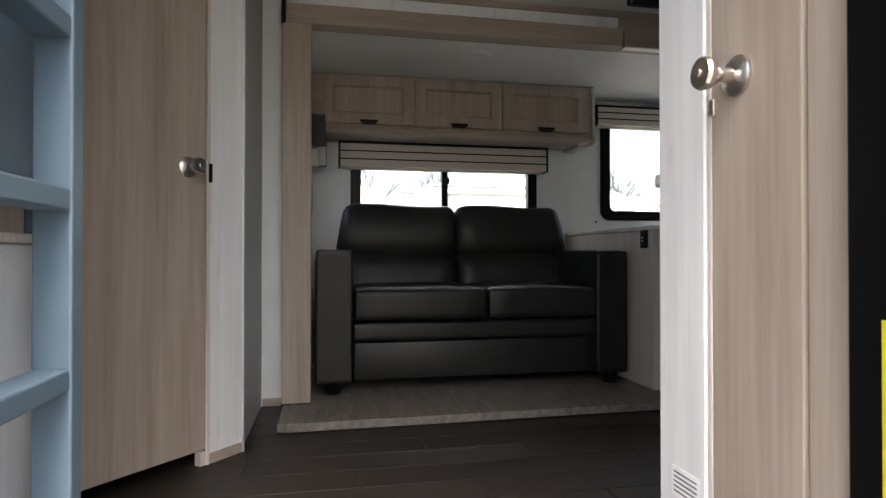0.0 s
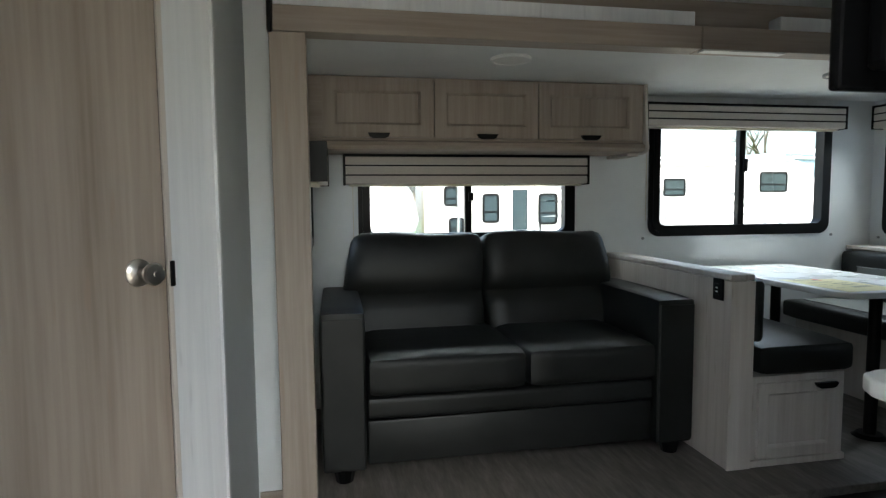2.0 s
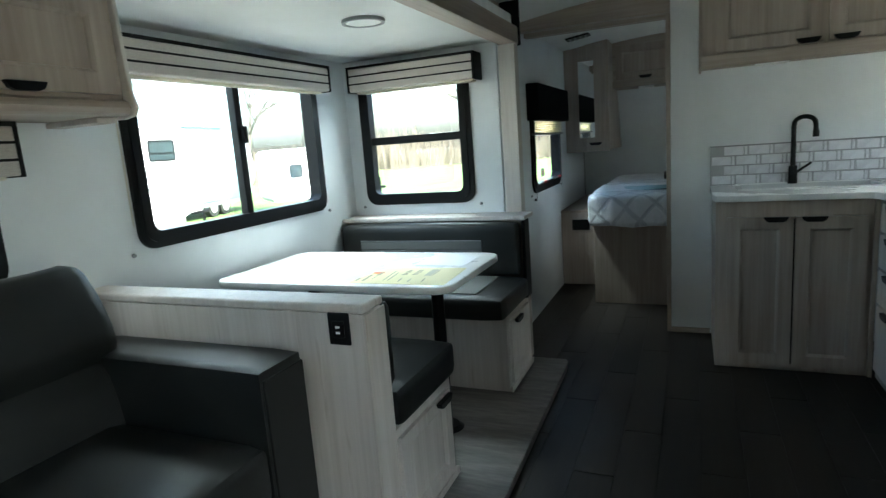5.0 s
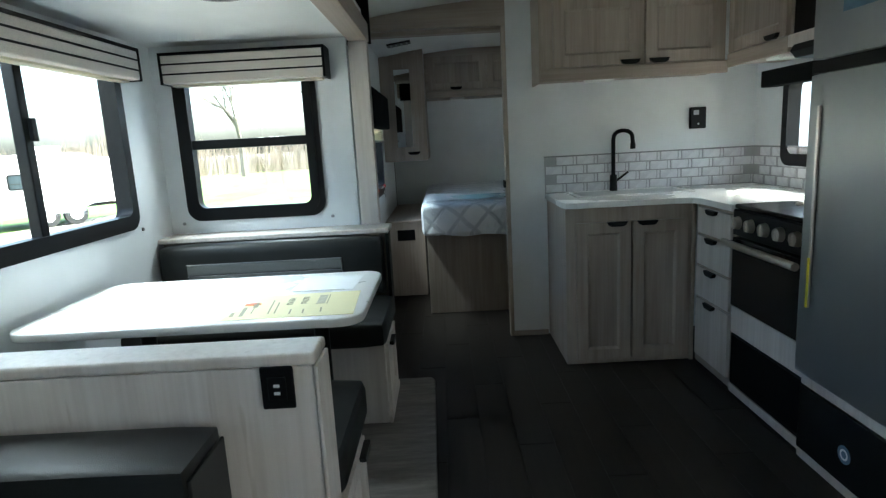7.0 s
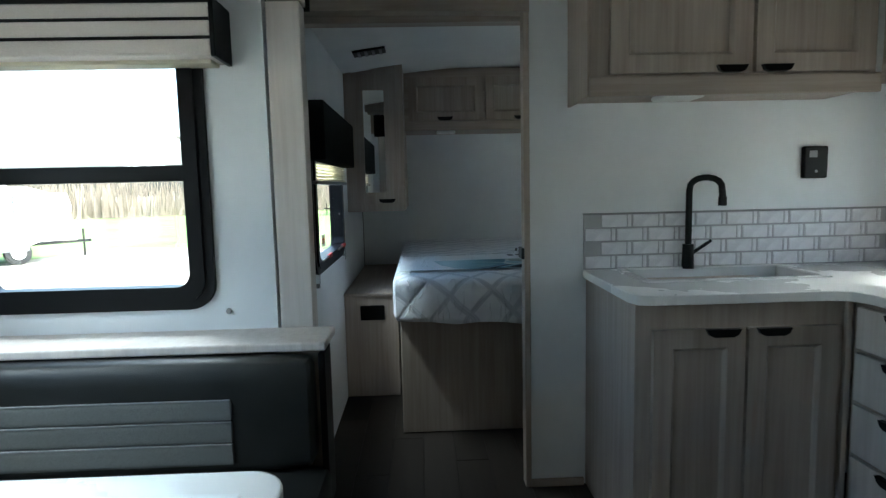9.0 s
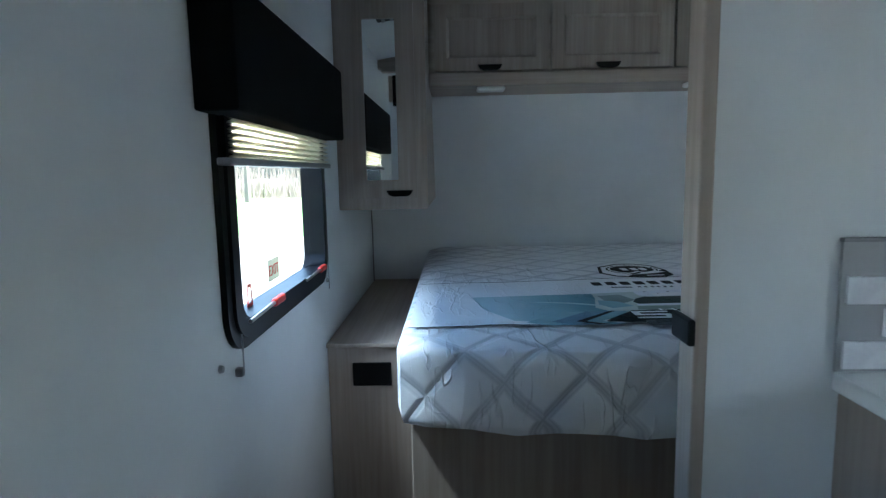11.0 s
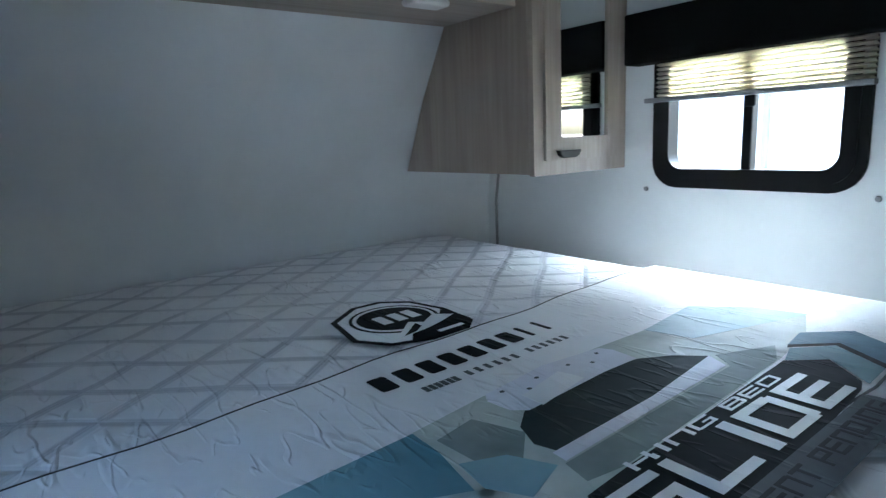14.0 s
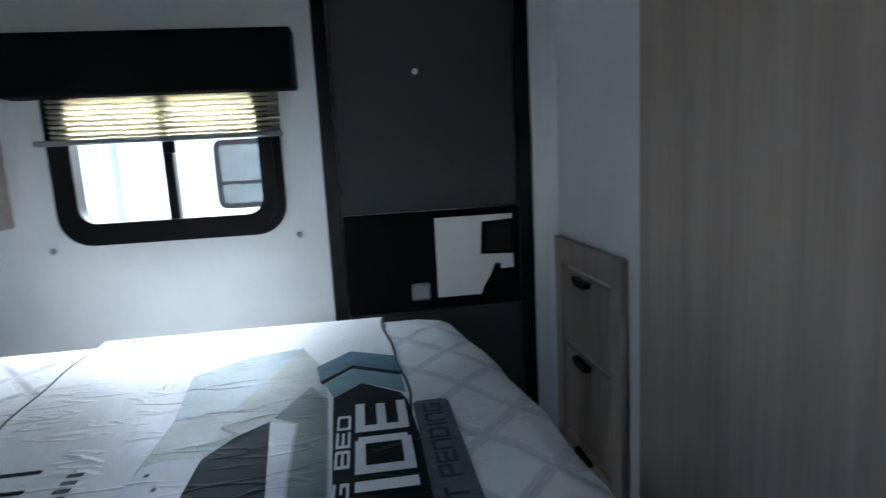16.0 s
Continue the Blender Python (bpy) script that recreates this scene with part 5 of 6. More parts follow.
t = unit("end_cabinet", 1.655, 2.25, 0.93, 1.66, 0.004, 0.878, "ash base cabinet under the white end worktop")
part("end_panel", box(1.630, 1.6545, 1.515, 1.665, 0.004, 0.878, 0.003), PALE, t)
panel_door(t, local_axes((2.22, 1.66, 0.05), (-1, 0, 0), (0, 1, 0)), 0.54, 0.80, WOOD, (0.45, 0.78), 0.06)
pts = [(1.60, 1.515), (1.585, 1.67), (1.588, 1.715), (1.605, 1.745), (1.64, 1.756), (2.30, 1.72), (2.30, 0.93), (1.905, 0.93), (1.905, 1.515)]
solid("end_worktop", prism(pts, "z", 0.880, 0.908, 0.006, 3), TOP, "white worktop end with a rounded corner", "worktop", smooth=True)

t = thing("television", (1.86, 1.73, 1.32), "black flat television on an arm, its back to the entry", "television")
part("screen", box(1.54, 2.22, 1.745, 1.765, 1.325, 1.745, 0.006), BLACK, t)
part("back_shell", prism([(1.58, 1.35), (2.18, 1.35), (2.18, 1.72), (1.58, 1.72)], "y", 1.705, 1.744, 0.012, 3), BLACK, t)
for k in range(3):
    part("rib", box(1.60 + 0.10 * k, 1.66 + 0.10 * k, 1.694, 1.706, 1.37, 1.45, 0.005), BLACK, t)
part("mount_plate", box(1.72, 1.84, 1.675, 1.704, 1.48, 1.60, 0.004), BLACK, t)
part("mount_arm", box(1.765, 1.795, 1.513, 1.676, 1.52, 1.56, 0.004), BLACK, t)

t = thing("bunk_ladder", (0.42, 1.25, 0.0), "blue-grey painted bunk ladder with flat rungs", "ladder")
for y in (1.02, 1.435):
    part("rail", box(0.385, 0.442, y, y + 0.040, 0.0, 1.85, 0.004), BLUE, t)
for z in (0.245, 0.51, 0.785, 1.05, 1.32, 1.58):
    part("rung", box(0.385, 0.440, 1.061, 1.434, z, z + 0.035, 0.004), BLUE, t)
t = thing("bunk_bed", (-0.6, 1.35, 0.0), "bunk beds with a white lower panel and blue upper guard", "bunk bed")
part("lower_panel", box(0.325, 0.345, 0.93, 1.560, 0.0, 0.735, 0.003), WHITE_TRIM, t)
part("panel_cap", box(0.315, 0.352, 0.93, 1.560, 0.736, 0.752, 0.003), PALE, t)
part("lower_mattress", cushion(-1.70, 0.26, 0.93, 1.78, 0.42, 0.60, 0.04, 0.004), DARK_PRINT, t, smooth=True)
part("upper_deck", box(-1.72, 0.31, 0.93, 1.55, 1.22, 1.30, 0.004), BLUE, t)
part("upper_guard", box(0.315, 0.340, 0.93, 1.57, 0.80, 1.60, 0.004), BLUE, t)
part("corner_post", box(0.315, 0.345, 1.562, 1.60, 0.0, 0.798, 0.004), BLUE, t)

# entry door frame and the open door outside
t = thing("door_1", (0.93, Y0, 0.0), "black entry door frame with rubber seal", "door frame", "", "structure")
yl = part("warning_label", box(1.4625, 1.4635, 0.975, 1.024, 0.10, 0.642, 0.0), YELLOW, t, "tall yellow label with black print")
for k in range(22):
    part("label_line", box(1.4618, 1.4623, 0.995, 1.012 - 0.006 * (k % 3 == 0), 0.12 + 0.020 * k, 0.128 + 0.020 * k), BLACK_INK, yl)
part("deep_jamb", box(1.464, 1.52, Y0 + 0.032, 1.072, 0.004, 2.0, 0.004), BLACK, t)
for a, c in ((0.42, 0.458), (1.402, 1.452)):
    part("jamb", box(a, c, Y0 - 0.07, Y0 + 0.03, -0.02, 1.97, 0.004), BLACK, t)
part("head", box(0.459, 1.401, Y0 - 0.07, Y0 + 0.03, 1.932, 1.97, 0.004), BLACK, t)
part("sill", box(0.459, 1.401, Y0 - 0.07, Y0 + 0.0, -0.02, 0.003, 0.003), NICKEL, t)
t = thing("entry_door", (1.46, 0.6, 0.0), "black entry door standing open against the outside", "door")
part("slab", box(1.462, 1.50, 0.10, 0.835, 0.0, 1.93, 0.006), BLACK, t)
part("yellow_label", box(1.4605, 1.4615, 0.76, 0.80, 0.30, 0.66), PAPER, t, "narrow paper label")
for k in range(14):
    part("label_line", box(1.4600, 1.4604, 0.768, 0.775, 0.31 + 0.02 * k, 0.322 + 0.02 * k), BLACK_INK, t)
t = thing("entry_step", (0.9, 0.6, -0.85), "folding black steps below the entry", "steps")
for k, z in enumerate((-0.25, -0.48, -0.70)):
    part("tread", box(0.55, 1.30, 0.62 - 0.22 * k, 0.86 - 0.22 * k, z - 0.03, z, 0.004), BLACK, t)
for x in (0.53, 1.302):
    part("stringer", prism([(0.86, -0.10), (0.86, -0.25), (0.20, -0.85), (0.10, -0.85), (0.10, -0.74)], "x", x, x + 0.018), BLACK, t)

# ---- bedroom ----
t = thing("bed", (6.4, 2.1, 0.0), "king bed with a plastic-wrapped quilted mattress on a wooden base", "bed")
part("base", box(5.50, 7.36, 1.27, 2.975, 0.004, 0.592, 0.004), WOOD, t)
BX0, BX1, BY0, BY1, BZ = 5.365, 7.355, 1.225, 3.005, 0.838
bm = cushion(BX0, BX1, BY0, BY1, 0.595, BZ, 0.05, 0.0, 22)
for v in bm.verts:
    if v.co.z > BZ - 0.004:
        v.co.z += 0.004 * math.sin(v.co.x * 14 + 2 * math.sin(v.co.y * 6)) * math.sin(v.co.y * 11)
    if v.co.z < 0.61:
        v.co.z += 0.008 * math.sin(v.co.y * 19 + v.co.x * 3)
    if v.co.x < BX0 + 0.25:
        v.co.x += (0.03 - 0.095 * (1 - ((v.co.y - 2.15) / 0.9) ** 2)) * (1 - max(0.0, v.co.x - BX0) / 0.25)
    if v.co.x < BX0 + 0.02:
        v.co.x += 0.004 * math.sin(v.co.y * 23) * math.sin(v.co.z * 25)
mt = part("mattress", bm, QUILT, t, "white quilted mattress with grey diamond lines", smooth=True)
TOPZ = BZ + 0.0045


def flat(name, pts, mat, lift, label=""):
    """A printed patch lying on the mattress."""
    return part(name, prism(pts, "z", TOPZ + 0.0004 * lift, TOPZ + 0.0004 * lift + 0.0003), mat, mt, label)


wob = lambda y, k: 0.006 * math.sin(y * 9 + k) + 0.004 * math.sin(y * 23 + k)
ys = [BY0 + 0.03 + (BY1 - BY0 - 0.06) * i / 30 for i in range(31)]
far, near = [(6.12 + 0.078 * (3.0 - y) + wob(y, 0), y) for y in ys], [(5.50 + 0.035 * (3.0 - y) + wob(y, 2), y) for y in ys]
flat("cover_band", near + far[::-1], COVER, 1, "white plastic band")
for line in (far, near):
    flat("seam", line + [(x + 0.005, y) for x, y in line[::-1]], SEAM, 2)
flat("print_swoosh", [(5.872, 2.79), (5.893, 2.56), (5.905, 2.39), (5.915, 2.25), (5.86, 2.20), (5.70, 2.25), (5.535, 2.45), (5.535, 2.56), (5.56, 2.68), (5.70, 2.76)], TEAL, 3, "teal printed swoosh fading to pale")
flat("print_streak", [(5.795, 2.625), (5.785, 2.55), (5.722, 2.40), (5.735, 2.39), (5.772, 2.47)], TEAL_PALE, 5)
flat("print_field", [(5.905, 2.388), (5.925, 2.24), (5.935, 1.94), (5.93, 1.79), (5.84, 1.77), (5.75, 1.47), (5.70, 1.60), (5.68, 1.77), (5.655, 2.25), (5.63, 2.37), (5.70, 2.42), (5.84, 2.39)], OLIVE_PALE, 5, "pale sage printed field")
flat("print_field", [(5.93, 1.79), (5.955, 1.58), (5.85, 1.49), (5.748, 1.465), (5.837, 1.768)], TEAL_PALE, 6, "pale teal printed patch")
flat("print_fold", [(5.865, 2.375), (5.88, 2.30), (5.80, 2.27), (5.755, 2.32), (5.79, 2.37)], OLIVE, 6, "grey-green printed folds")
flat("print_fold", [(5.80, 2.39), (5.775, 2.33), (5.715, 2.30), (5.69, 2.37), (5.74, 2.40)], TEAL_MID, 7)
flat("print_fold", [(5.712, 2.29), (5.724, 1.85), (5.765, 1.82), (5.715, 1.70), (5.682, 1.77), (5.66, 2.24), (5.67, 2.30)], OLIVE, 6, "grey-green printed folds")
flat("print_mattress", [(5.845, 2.225), (5.862, 2.06), (5.850, 1.935), (5.815, 1.875), (5.768, 1.832), (5.735, 2.00), (5.722, 2.27), (5.77, 2.285), (5.815, 2.265)], DARK_PRINT, 7, "dark printed picture of a bed")
flat("print_headboard", [(5.905, 2.245), (5.925, 2.232), (5.945, 2.08), (5.930, 1.940), (5.905, 1.928), (5.851, 1.934), (5.853, 2.024), (5.841, 2.219), (5.86, 2.24)], LILAC, 8, "pale printed headboard")
for k in range(7):
    cx_, cy_ = 5.915 - 0.022 * (k % 2), 2.205 - 0.04 * k
    flat("print_button", [(cx_ + 0.004 * math.cos(radians(60 * i)), cy_ + 0.005 * math.sin(radians(60 * i))) for i in range(6)], GREY_PRINT, 9)
flat("print_pillow", [(5.882, 2.192), (5.908, 2.080), (5.860, 2.068), (5.838, 2.192)], COVER, 10, "white printed pillow")
flat("print_edge", [(5.738, 2.284), (5.745, 2.05), (5.770, 1.834), (5.728, 1.856), (5.722, 2.05), (5.714, 2.286)], LILAC, 9, "pale printed mattress edge")
flat("banner", [(5.650, 2.325), (5.655, 2.25), (5.672, 1.77), (5.622, 1.712), (5.555, 1.775), (5.545, 1.81), (5.515, 2.36), (5.535, 2.43)], BLACK_FILM, 11, "black printed banner")
flat("chevron", [(5.672, 1.765), (5.690, 1.70), (5.640, 1.63), (5.548, 1.69), (5.545, 1.775), (5.622, 1.708)], TEAL_MID, 9, "dusty blue printed chevron")
flat("chevron", [(5.694, 1.70), (5.700, 1.685), (5.640, 1.612), (5.548, 1.672), (5.548, 1.69), (5.640, 1.63)], BLACK_FILM, 10)
flat("chevron", [(5.700, 1.685), (5.712, 1.60), (5.645, 1.52), (5.555, 1.575), (5.548, 1.672), (5.640, 1.612)], NAVY, 8, "slate blue printed chevron")
for w0, w1, mat, lift in ((0.0, 0.045, TEAL_MID, 9), (0.045, 0.062, BLACK_FILM, 10), (0.062, 0.13, NAVY, 8), (0.13, 0.20, TEAL_MID, 7)):
    flat("chevron", [(5.650, 2.330 + w0), (5.535, 2.440 + w0), (5.500, 2.375 + w0), (5.500, 2.375 + w1 + 0.02), (5.535, 2.440 + w1 + 0.01), (5.650, 2.330 + w1)], mat, lift)
flat("plate", rounded(5.478, 5.538, 1.82, 2.325, 0.014, 3), GREY_PRINT, 12, "grey printed plate")


def on_bed(x, y):
    """Local x along -y, local y towards the bed head."""
    m = Matrix(((0, 1, 0, x), (-1, 0, 0, y), (0, 0, 1, TOPZ + 0.0062), (0, 0, 0, 1)))
    return m


# wide squared capitals, each built from straight strokes in a box one wide and one high
STROKES = {
    "S": [(0, 1, .82, 1), (0, .2, .5, .9), (0, 1, .41, .59), (.8, 1, .1, .5), (0, 1, 0, .18)],
    "L": [(0, .2, 0, 1), (0, 1, 0, .18)],
    "I": [(.3, .7, 0, 1)],
    "D": [(0, .2, 0, 1), (.1, .9, .82, 1), (.1, .9, 0, .18), (.8, 1, .06, .94)],
    "E": [(0, .2, 0, 1), (0, 1, .82, 1), (0, .95, .41, .59), (0, 1, 0, .18)],
    "B": [(0, .2, 0, 1), (.1, .92, .82, 1), (.1, .92, 0, .18), (.1, .92, .41, .59), (.8, 1, .06, .46), (.8, 1, .54, .94)],
    "K": [(0, .2, 0, 1), (.15, .75, .41, .59), (.7, .92, .5, 1), (.75, 1, 0, .5)],
    "N": [(0, .2, 0, 1), (.1, .9, .82, 1), (.8, 1, 0, .94)],
    "G": [(0, .2, .06, .94), (.1, 1, .82, 1), (.1, 1, 0, .18), (.8, 1, 0, .5), (.5, 1, .41, .55)],
    "P": [(0, .2, 0, 1), (.1, 1, .82, 1), (.1, 1, .38, .55), (.8, 1, .4, .95)],
    "A": [(0, .2, 0, 1), (.1, .9, .82, 1), (.1, .9, .35, .52), (.8, 1, 0, .94)],
    "T": [(.4, .6, 0, 1), (0, 1, .82, 1)],
}


def block_letters(word, m, width, height, mat, thin=1.0):
    """Squared letters spread over a width; each one is a mesh of its own."""
    wide = [0.5 if ch in "I " else 1.0 for ch in word]
    unit_w, at = width / sum(wide), 0.0
    for ch, k_ in zip(word, wide):
        step = unit_w * k_
        if ch != " ":
            w = unit_w * (0.86 if ch != "I" else 0.50)
            bm = bmesh.new()
            for k, (a, c, e, f) in enumerate(STROKES[ch]):
                if c - a < 0.5 and f - e > 0.3:
                    a, c = (a, a + (c - a) * thin) if a < 0.5 else (c - (c - a) * thin, c)
                add_box(bm, at + w * a, at + w * c, height * e, height * f, 0, 0.0003 + 0.00005 * k)
            part("letter", moved(bm, m), mat, mt)
        at += step


block_letters("SLIDE", on_bed(5.551, 2.335), 0.54, 0.082, COVER)
block_letters("KING BED", on_bed(5.640, 2.245), 0.40, 0.021, COVER, 0.8)
block_letters("PATENT PENDING", on_bed(5.494, 2.300), 0.465, 0.030, BLACK_INK, 0.9)
# maker's emblem and name, as plain shapes
def oval(cx, cy, rx, ry, n=28):
    return [(cx + rx * math.cos(radians(360 * i / n)), cy + ry * math.sin(radians(360 * i / n))) for i in range(n)]


shield = [(6.225, 2.215), (6.30, 2.262), (6.45, 2.235), (6.525, 2.14), (6.525, 2.06), (6.47, 2.00), (6.36, 1.975), (6.24, 1.985), (6.20, 2.03), (6.195, 2.13)]
inset = lambda k: [(6.355 + (x - 6.355) * k, 2.115 + (y - 2.115) * k) for x, y in shield]
flat("emblem", shield, BLACK_FILM, 3, "black printed emblem")
flat("emblem_field", inset(0.90), COVER, 4)
flat("emblem_ring", oval(6.375, 2.110, 0.105, 0.105), BLACK_FILM, 5)
flat("emblem_ring", oval(6.375, 2.110, 0.097, 0.097), COVER, 6)
flat("emblem_disc", oval(6.375, 2.110, 0.085, 0.088), BLACK_FILM, 7)
flat("emblem_base", [(6.215, 2.17), (6.29, 2.115), (6.30, 2.04), (6.36, 1.985), (6.25, 1.985), (6.205, 2.04), (6.20, 2.12)], BLACK_FILM, 8)
flat("emblem_peak", [(6.245, 2.19), (6.325, 2.105), (6.300, 2.08), (6.335, 2.03), (6.300, 1.995), (6.275, 2.05), (6.262, 2.09), (6.255, 2.12)], COVER, 9)
flat("emblem_slash", [(6.250, 2.165), (6.305, 2.100), (6.280, 2.10), (6.258, 2.13)], BLACK_FILM, 10)
for y in (2.155, 2.115, 2.078):
    flat("emblem_bar", [(6.345, y), (6.405, y), (6.405, y - 0.026), (6.345, y - 0.026)], COVER, 9)
flat("emblem_bar", [(6.218, 2.095), (6.232, 2.095), (6.236, 2.025), (6.222, 2.025)], COVER, 10)
# the name is a row of plain upright bars, seven broad and two thin
for k in range(9):
    y = 2.345 - 0.0525 * k - (0.006 if k > 6 else 0)
    x = 6.048 + 0.003 * k
    bold = k < 7
    w = 0.043 if bold else 0.032
    flat("name_bar", rounded(x, x + 0.060, y - w * 0.82, y, 0.006, 2) if bold else rounded(x, x + 0.060, y - w * 0.35, y, 0.004, 2), BLACK_FILM, 3)
for k, (a, c) in enumerate(((2.290, 2.215), (2.195, 2.060), (2.040, 1.920))):
    n = 6
    for i in range(n):
        y = a + (c - a) * i / n
        flat("tagline_bar", [(6.000 + 0.004 * k, y), (6.021 + 0.004 * k, y), (6.021 + 0.004 * k, y - 0.010), (6.000 + 0.004 * k, y - 0.010)], GREY_PRINT, 3)

t = thing("nightstand", (6.7, 3.17, 0.0), "low wooden bedside ledge with a black outlet", "nightstand")
part("body", box(6.055, 7.35, 3.010, 3.328, 0.004, 0.622, 0.003), WOOD, t)
part("top", box(6.035, 7.352, 3.008, 3.328, 0.624, 0.642, 0.004), WOOD_X, t)
part("outlet", box(6.045, 6.0545, 3.09, 3.235, 0.475, 0.565, 0.004), BLACK, t)


def wardrobe(y0, y1, xf, inward, label):
    """A hanging cupboard with a mirrored door; its side follows the leaning front wall."""
    t = thing("wardrobe", (xf + 0.3, (y0 + y1) / 2, 1.115), label, "wardrobe", "bedside wardrobes")
    prof = [(xf + 0.02, 1.118), (7.33, 1.118), (7.195, 1.40), (7.035, 1.66), (6.895, 1.86), (6.82, 2.04), (xf + 0.02, 2.04)]
    part("body", prism(prof, "y", y0, y1, 0.002, 1), WOOD, t)
    part("face_frame", moved(ring(rounded(0, y1 - y0, 0, 0.93, 0.004, 1), rounded(0.05, y1 - y0 - 0.05, 0.05, 0.90, 0.004, 1), 0.0, 0.022), local_axes((xf + 0.0195, y1, 1.112), (0, -1, 0), (-1, 0, 0))), WOOD, t)
    w = y1 - y0 - 0.09
    m = local_axes((xf + 0.004, y1 - 0.045, 1.160), (0, -1, 0), (-1, 0, 0))
    d = part("door", moved(ring(rounded(0, w, 0, 0.82, 0.004, 1), rounded(0.075, w - 0.075, 0.075, 0.72, 0.004, 1), 0.0, 0.018), m), WOOD, t)
    part("mirror", moved(box(0.071, w - 0.071, 0.071, 0.724, 0.006, 0.010), m), MIRROR, d)
    pull(d, m @ Matrix.Translation((w * 0.75 if inward else w * 0.25, 0.020, 0.018)))
    return t


wardrobe(2.955, Y1 - 0.002, 6.40, True, "ash wardrobe with a tall narrow mirror beside the bed")
wardrobe(Y0 + 0.002, 1.400, 6.60, False, "ash wardrobe with a mirror and bare side panel")
t = thing("overhead_cabinet", (6.85, 2.17, 1.65), "ash three-door cabinet above the bed", "cabinet")
part("body", prism([(6.70, 1.650), (7.035, 1.650), (6.885, 1.86), (6.80, 2.07), (6.70, 2.07)], "y", 1.403, 2.953), WOOD_Y, t)
part("light_rail", box(6.665, 6.72, 1.403, 2.953, 1.648, 1.705, 0.004), WOOD_Y, t)
for y in (2.925, 2.395, 1.84):
    panel_door(t, local_axes((6.70, y, 1.715), (0, -1, 0), (-1, 0, 0)), 0.515 if y > 2.5 else (0.54 if y > 2 else 0.44), 0.29, WOOD, (0.25, 0.012), 0.055)
for y in (2.67, 1.724):
    solid("reading_light", moved(box(-0.04, 0.03, -0.065, 0.065, -0.022, -0.0005, 0.010, 3), Matrix.Translation((6.715, y, 1.6478))), PLASTIC, "small white light under the cabinet, off", "light", smooth=True, group="reading lights")

t = thing("ceiling_vent", (5.93, 3.1, 2.0), "small black ceiling vent", "vent")
m = Matrix.Translation((5.93, 3.12, arch(3.12))) @ Matrix.Rotation(radians(-8), 4, "X")
part("frame", moved(box(-0.06, 0.06, -0.09, 0.09, -0.012, 0.004, 0.003), m), BLACK, t)
for k in range(4):
    part("slat", moved(box(-0.045, 0.045, -0.07 + 0.04 * k, -0.055 + 0.04 * k, -0.018, -0.011), m), GREY_PLASTIC, t)

# bedroom outer door with its screen door
t = thing("door_2", (5.39, Y0, 0.0), "dark bedroom entrance door with screen and white latch plate, closed", "door", "", "structure")
yy = Y0 + 0.0
for a, c in ((5.055, 5.098), (5.662, 5.705)):
    part("jamb", box(a, c, yy + 0.001, yy + 0.036, 0.004, 1.93, 0.004), BLACK, t)
part("head", box(5.099, 5.661, yy + 0.001, yy + 0.036, 1.89, 1.93, 0.004), BLACK, t)
part("upper_panel", box(5.10, 5.66, yy + 0.001, yy + 0.016, 1.085, 1.888, 0.002), GUNMETAL, t, "dark grey screen")
part("middle_panel", box(5.10, 5.66, yy + 0.001, yy + 0.026, 0.765, 1.082, 0.004), MATTE_BLACK, t)
part("lower_panel", box(5.10, 5.66, yy + 0.001, yy + 0.016, 0.05, 0.762, 0.002), GUNMETAL, t, "dark grey screen")
lp = [(5.375, 0.805), (5.375, 1.060), (5.125, 1.060), (5.125, 1.045), (5.225, 1.040), (5.232, 0.935), (5.125, 0.930), (5.125, 0.885), (5.165, 0.885), (5.165, 0.900), (5.185, 0.905), (5.20, 0.87), (5.225, 0.83), (5.235, 0.805)]
part("latch_plate", prism(lp, "y", yy + 0.0265, yy + 0.034), PLASTIC, t, "white plastic latch plate")
part("latch_slide", box(5.135, 5.215, yy + 0.0265, yy + 0.036, 0.945, 1.030, 0.004), BLACK, t)
part("handle_cup", box(5.40, 5.46, yy + 0.0265, yy + 0.032, 0.80, 0.855, 0.008), GREY_PLASTIC, t)
# white disc: daylight showing through the peep hole, put into its colour
part("lit_peep_hole", tube((5.408, yy + 0.0161, 1.51), (5.408, yy + 0.021, 1.51), 0.009, None, 12), PLASTIC, t)
solid("trim", box(4.966, 5.052, Y0 + 0.002, Y0 + 0.030, 0.0, 2.0, 0.003), WHITE_TRIM, "white trim beside the bedroom entrance", "trim", "structure")

t = thing("drawer_chest", (4.98, 1.18, 0.0), "built-in ash drawer chest in the partition", "chest")
part("frame", moved(ring(rounded(0, 0.485, 0, 0.975, 0.003, 1), rounded(0.06, 0.425, 0.05, 0.90, 0.003, 1), 0, 0.020), local_axes((4.966, 0.945, 0.004), (0, 1, 0), (1, 0, 0))), WOOD, t)
for z0, z1 in ((0.655, 0.885), (0.36, 0.64), (0.065, 0.345)):
    d = part("drawer", box(4.967, 4.984, 1.015, 1.360, z0, z1, 0.004), WOOD, t)
    pull(d, local_axes((4.984, 1.19, z1 - 0.015), (0, 1, 0), (1, 0, 0)))
t = thing("sliding_door", (5.0, 2.05, 0.0), "ash sliding bedroom door pushed open along the partition", "door")
part("slab", box(4.990, 5.022, 1.60, 2.395, 0.012, 1.90, 0.003), WOOD, t)
part("edge_strip", box(4.988, 5.024, 2.3955, 2.403, 0.012, 1.90, 0.002), PALE, t)
part("track", box(4.966, 5.03, 1.50, 3.30, 1.902, 1.93, 0.003), WOOD_Y, t)
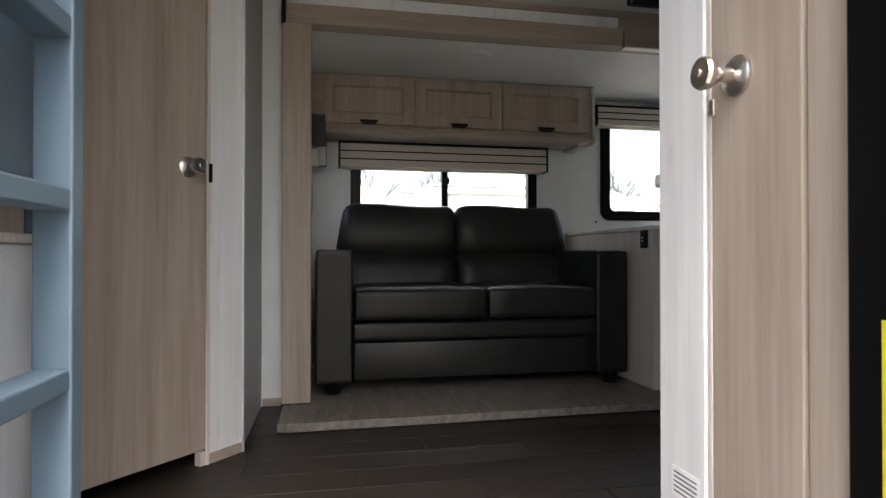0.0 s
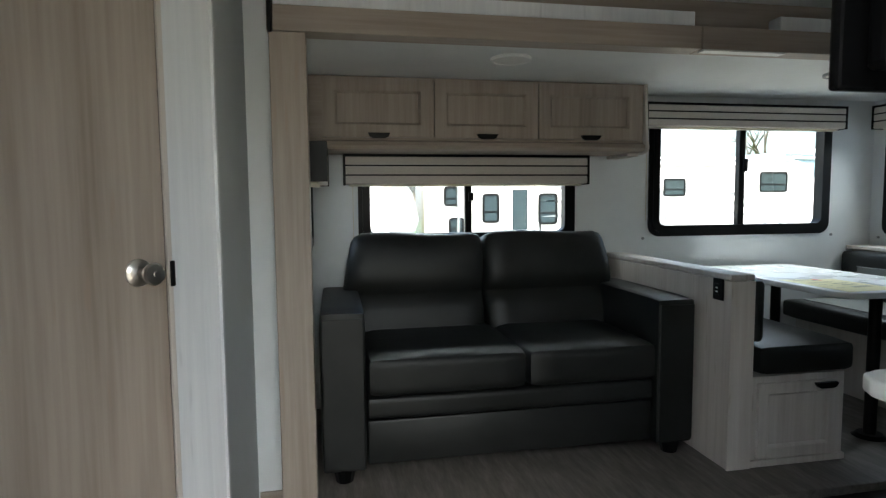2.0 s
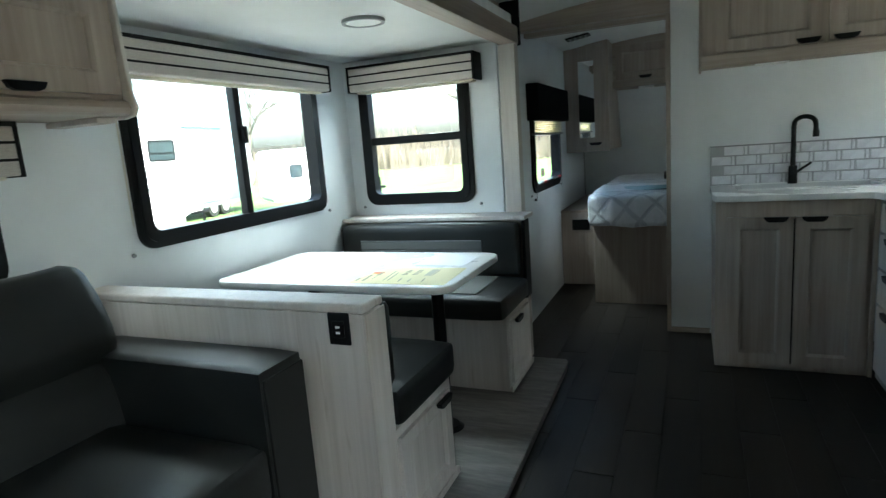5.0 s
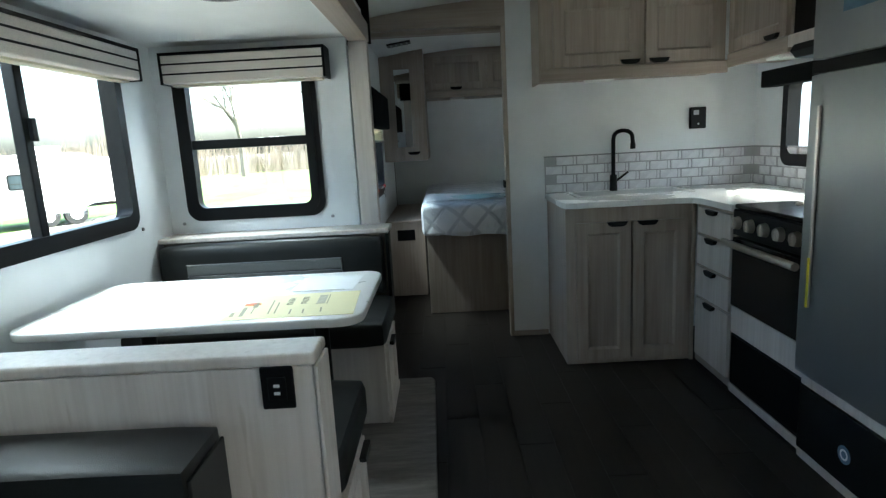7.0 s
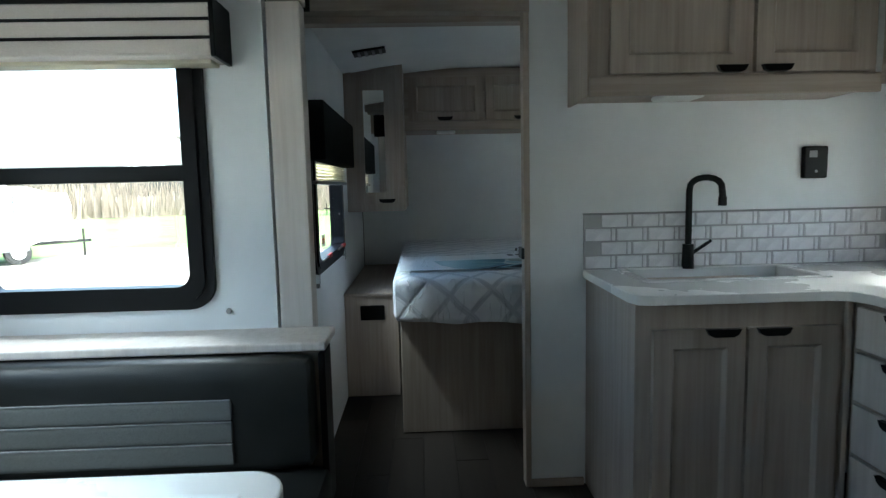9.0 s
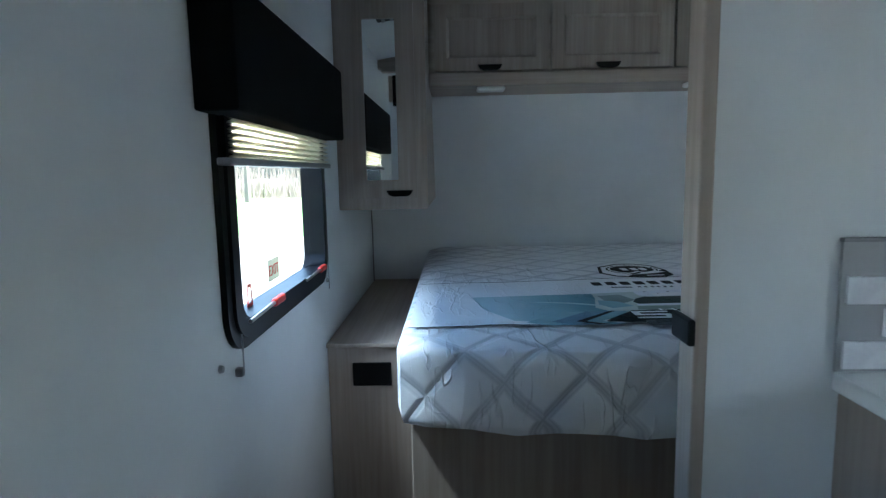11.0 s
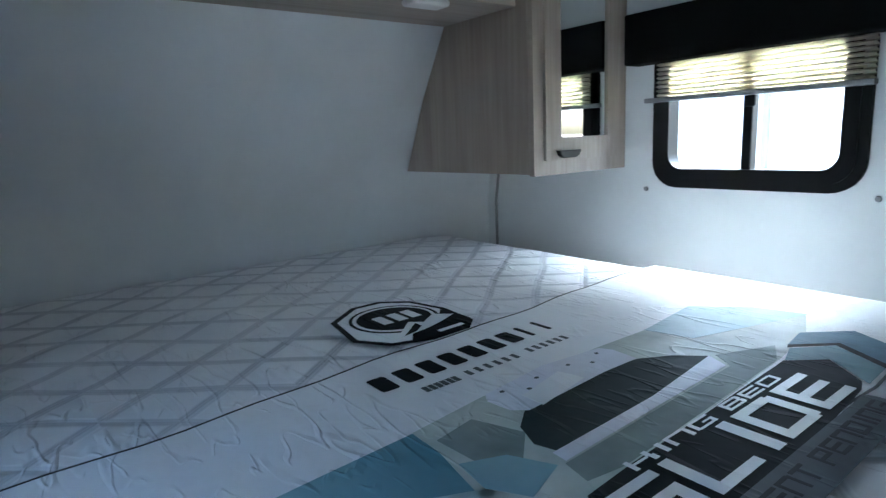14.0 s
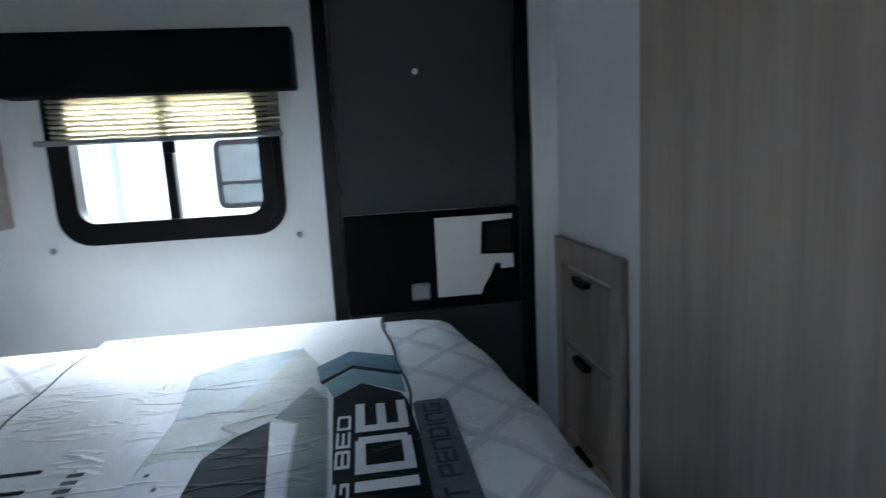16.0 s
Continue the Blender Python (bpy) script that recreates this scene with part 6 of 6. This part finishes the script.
part("latch", box(4.905, 4.985, 2.4455, 2.458, 0.965, 1.01, 0.004), BLACK, t, "black latch strap")
part("catch", tube((5.006, 2.4035, 0.91), (5.006, 2.413, 0.91), 0.018, None, 16), BLACK, t)

# ---- pieces: tiles and floor planks ----
t = thing("backsplash", (4.93, 1.5, 0.915), "white brick-pattern tile backsplash with grey joints", "backsplash", "", "structure")
part("grout", box(4.922, 4.9292, 0.912, 2.203, 0.9135, 1.135), GROUT, t)
part("grout_side", box(3.97, 4.9215, 0.9108, 0.918, 0.9135, 1.135), GROUT, t)
part("edge_trim", box(4.916, 4.9292, 0.913, 2.206, 1.1352, 1.142, 0.001), GREY_PLASTIC, t)
part("edge_trim_side", box(3.97, 4.915, 0.911, 0.921, 1.1352, 1.142, 0.001), GREY_PLASTIC, t)


def shared_piece(bm, material, name):
    me = bpy.data.meshes.new(name)
    bmesh.ops.recalc_face_normals(bm, faces=bm.faces)
    bm.to_mesh(me)
    bm.free()
    me.materials.append(material)
    return me


def place_piece(name, me, parent, m):
    o = new(name, me)
    o.parent = parent
    o.matrix_parent_inverse = WORLD_OF[parent].inverted()
    o.matrix_basis = m
    return o


rng = random.Random(8)
big_t = shared_piece(box(-0.003, 0.003, -0.0505, 0.0505, -0.024, 0.024, 0.0015, 1), TILE, "tile")
thin_v = shared_piece(box(-0.003, 0.003, -0.0065, 0.0065, -0.024, 0.024, 0.001, 1), TILE, "tile")
for row in range(4):
    z = 0.943 + 0.0555 * row
    y = 2.145 - (0.065 if row % 2 else 0.0)
    k = 0
    while y > 0.97 and z < 1.12:
        place_piece("tile", big_t, t, Matrix.Translation((4.920, y, z)))
        place_piece("tile", thin_v, t, Matrix.Translation((4.9205, y - 0.0625, z)))
        y -= 0.129
    x = 4.85 - (0.065 if row % 2 else 0.0)
    while x > 4.03 and z < 1.12:
        place_piece("tile", big_t, t, pose(x, 0.920, z, 0, 0, 90))
        x -= 0.129

floor = thing("floor", (2.0, 2.1, 0.0), "dark brown-grey vinyl plank floor", "floor", "", "structure")
plank = shared_piece(box(-0.4985, 0.4985, -0.0745, 0.0745, -0.0038, 0.0, 0.0008, 1), FLOOR, "plank")
for row in range(16):
    y = Y0 + 0.076 + 0.151 * row
    x = XB + 0.5 - (0.37 * row % 1.0)
    while x < 5.6 + 0.5:
        place_piece("plank", plank, floor, Matrix.Translation((x, min(y, Y1 + 0.04), 0.0)))
        x += 1.0
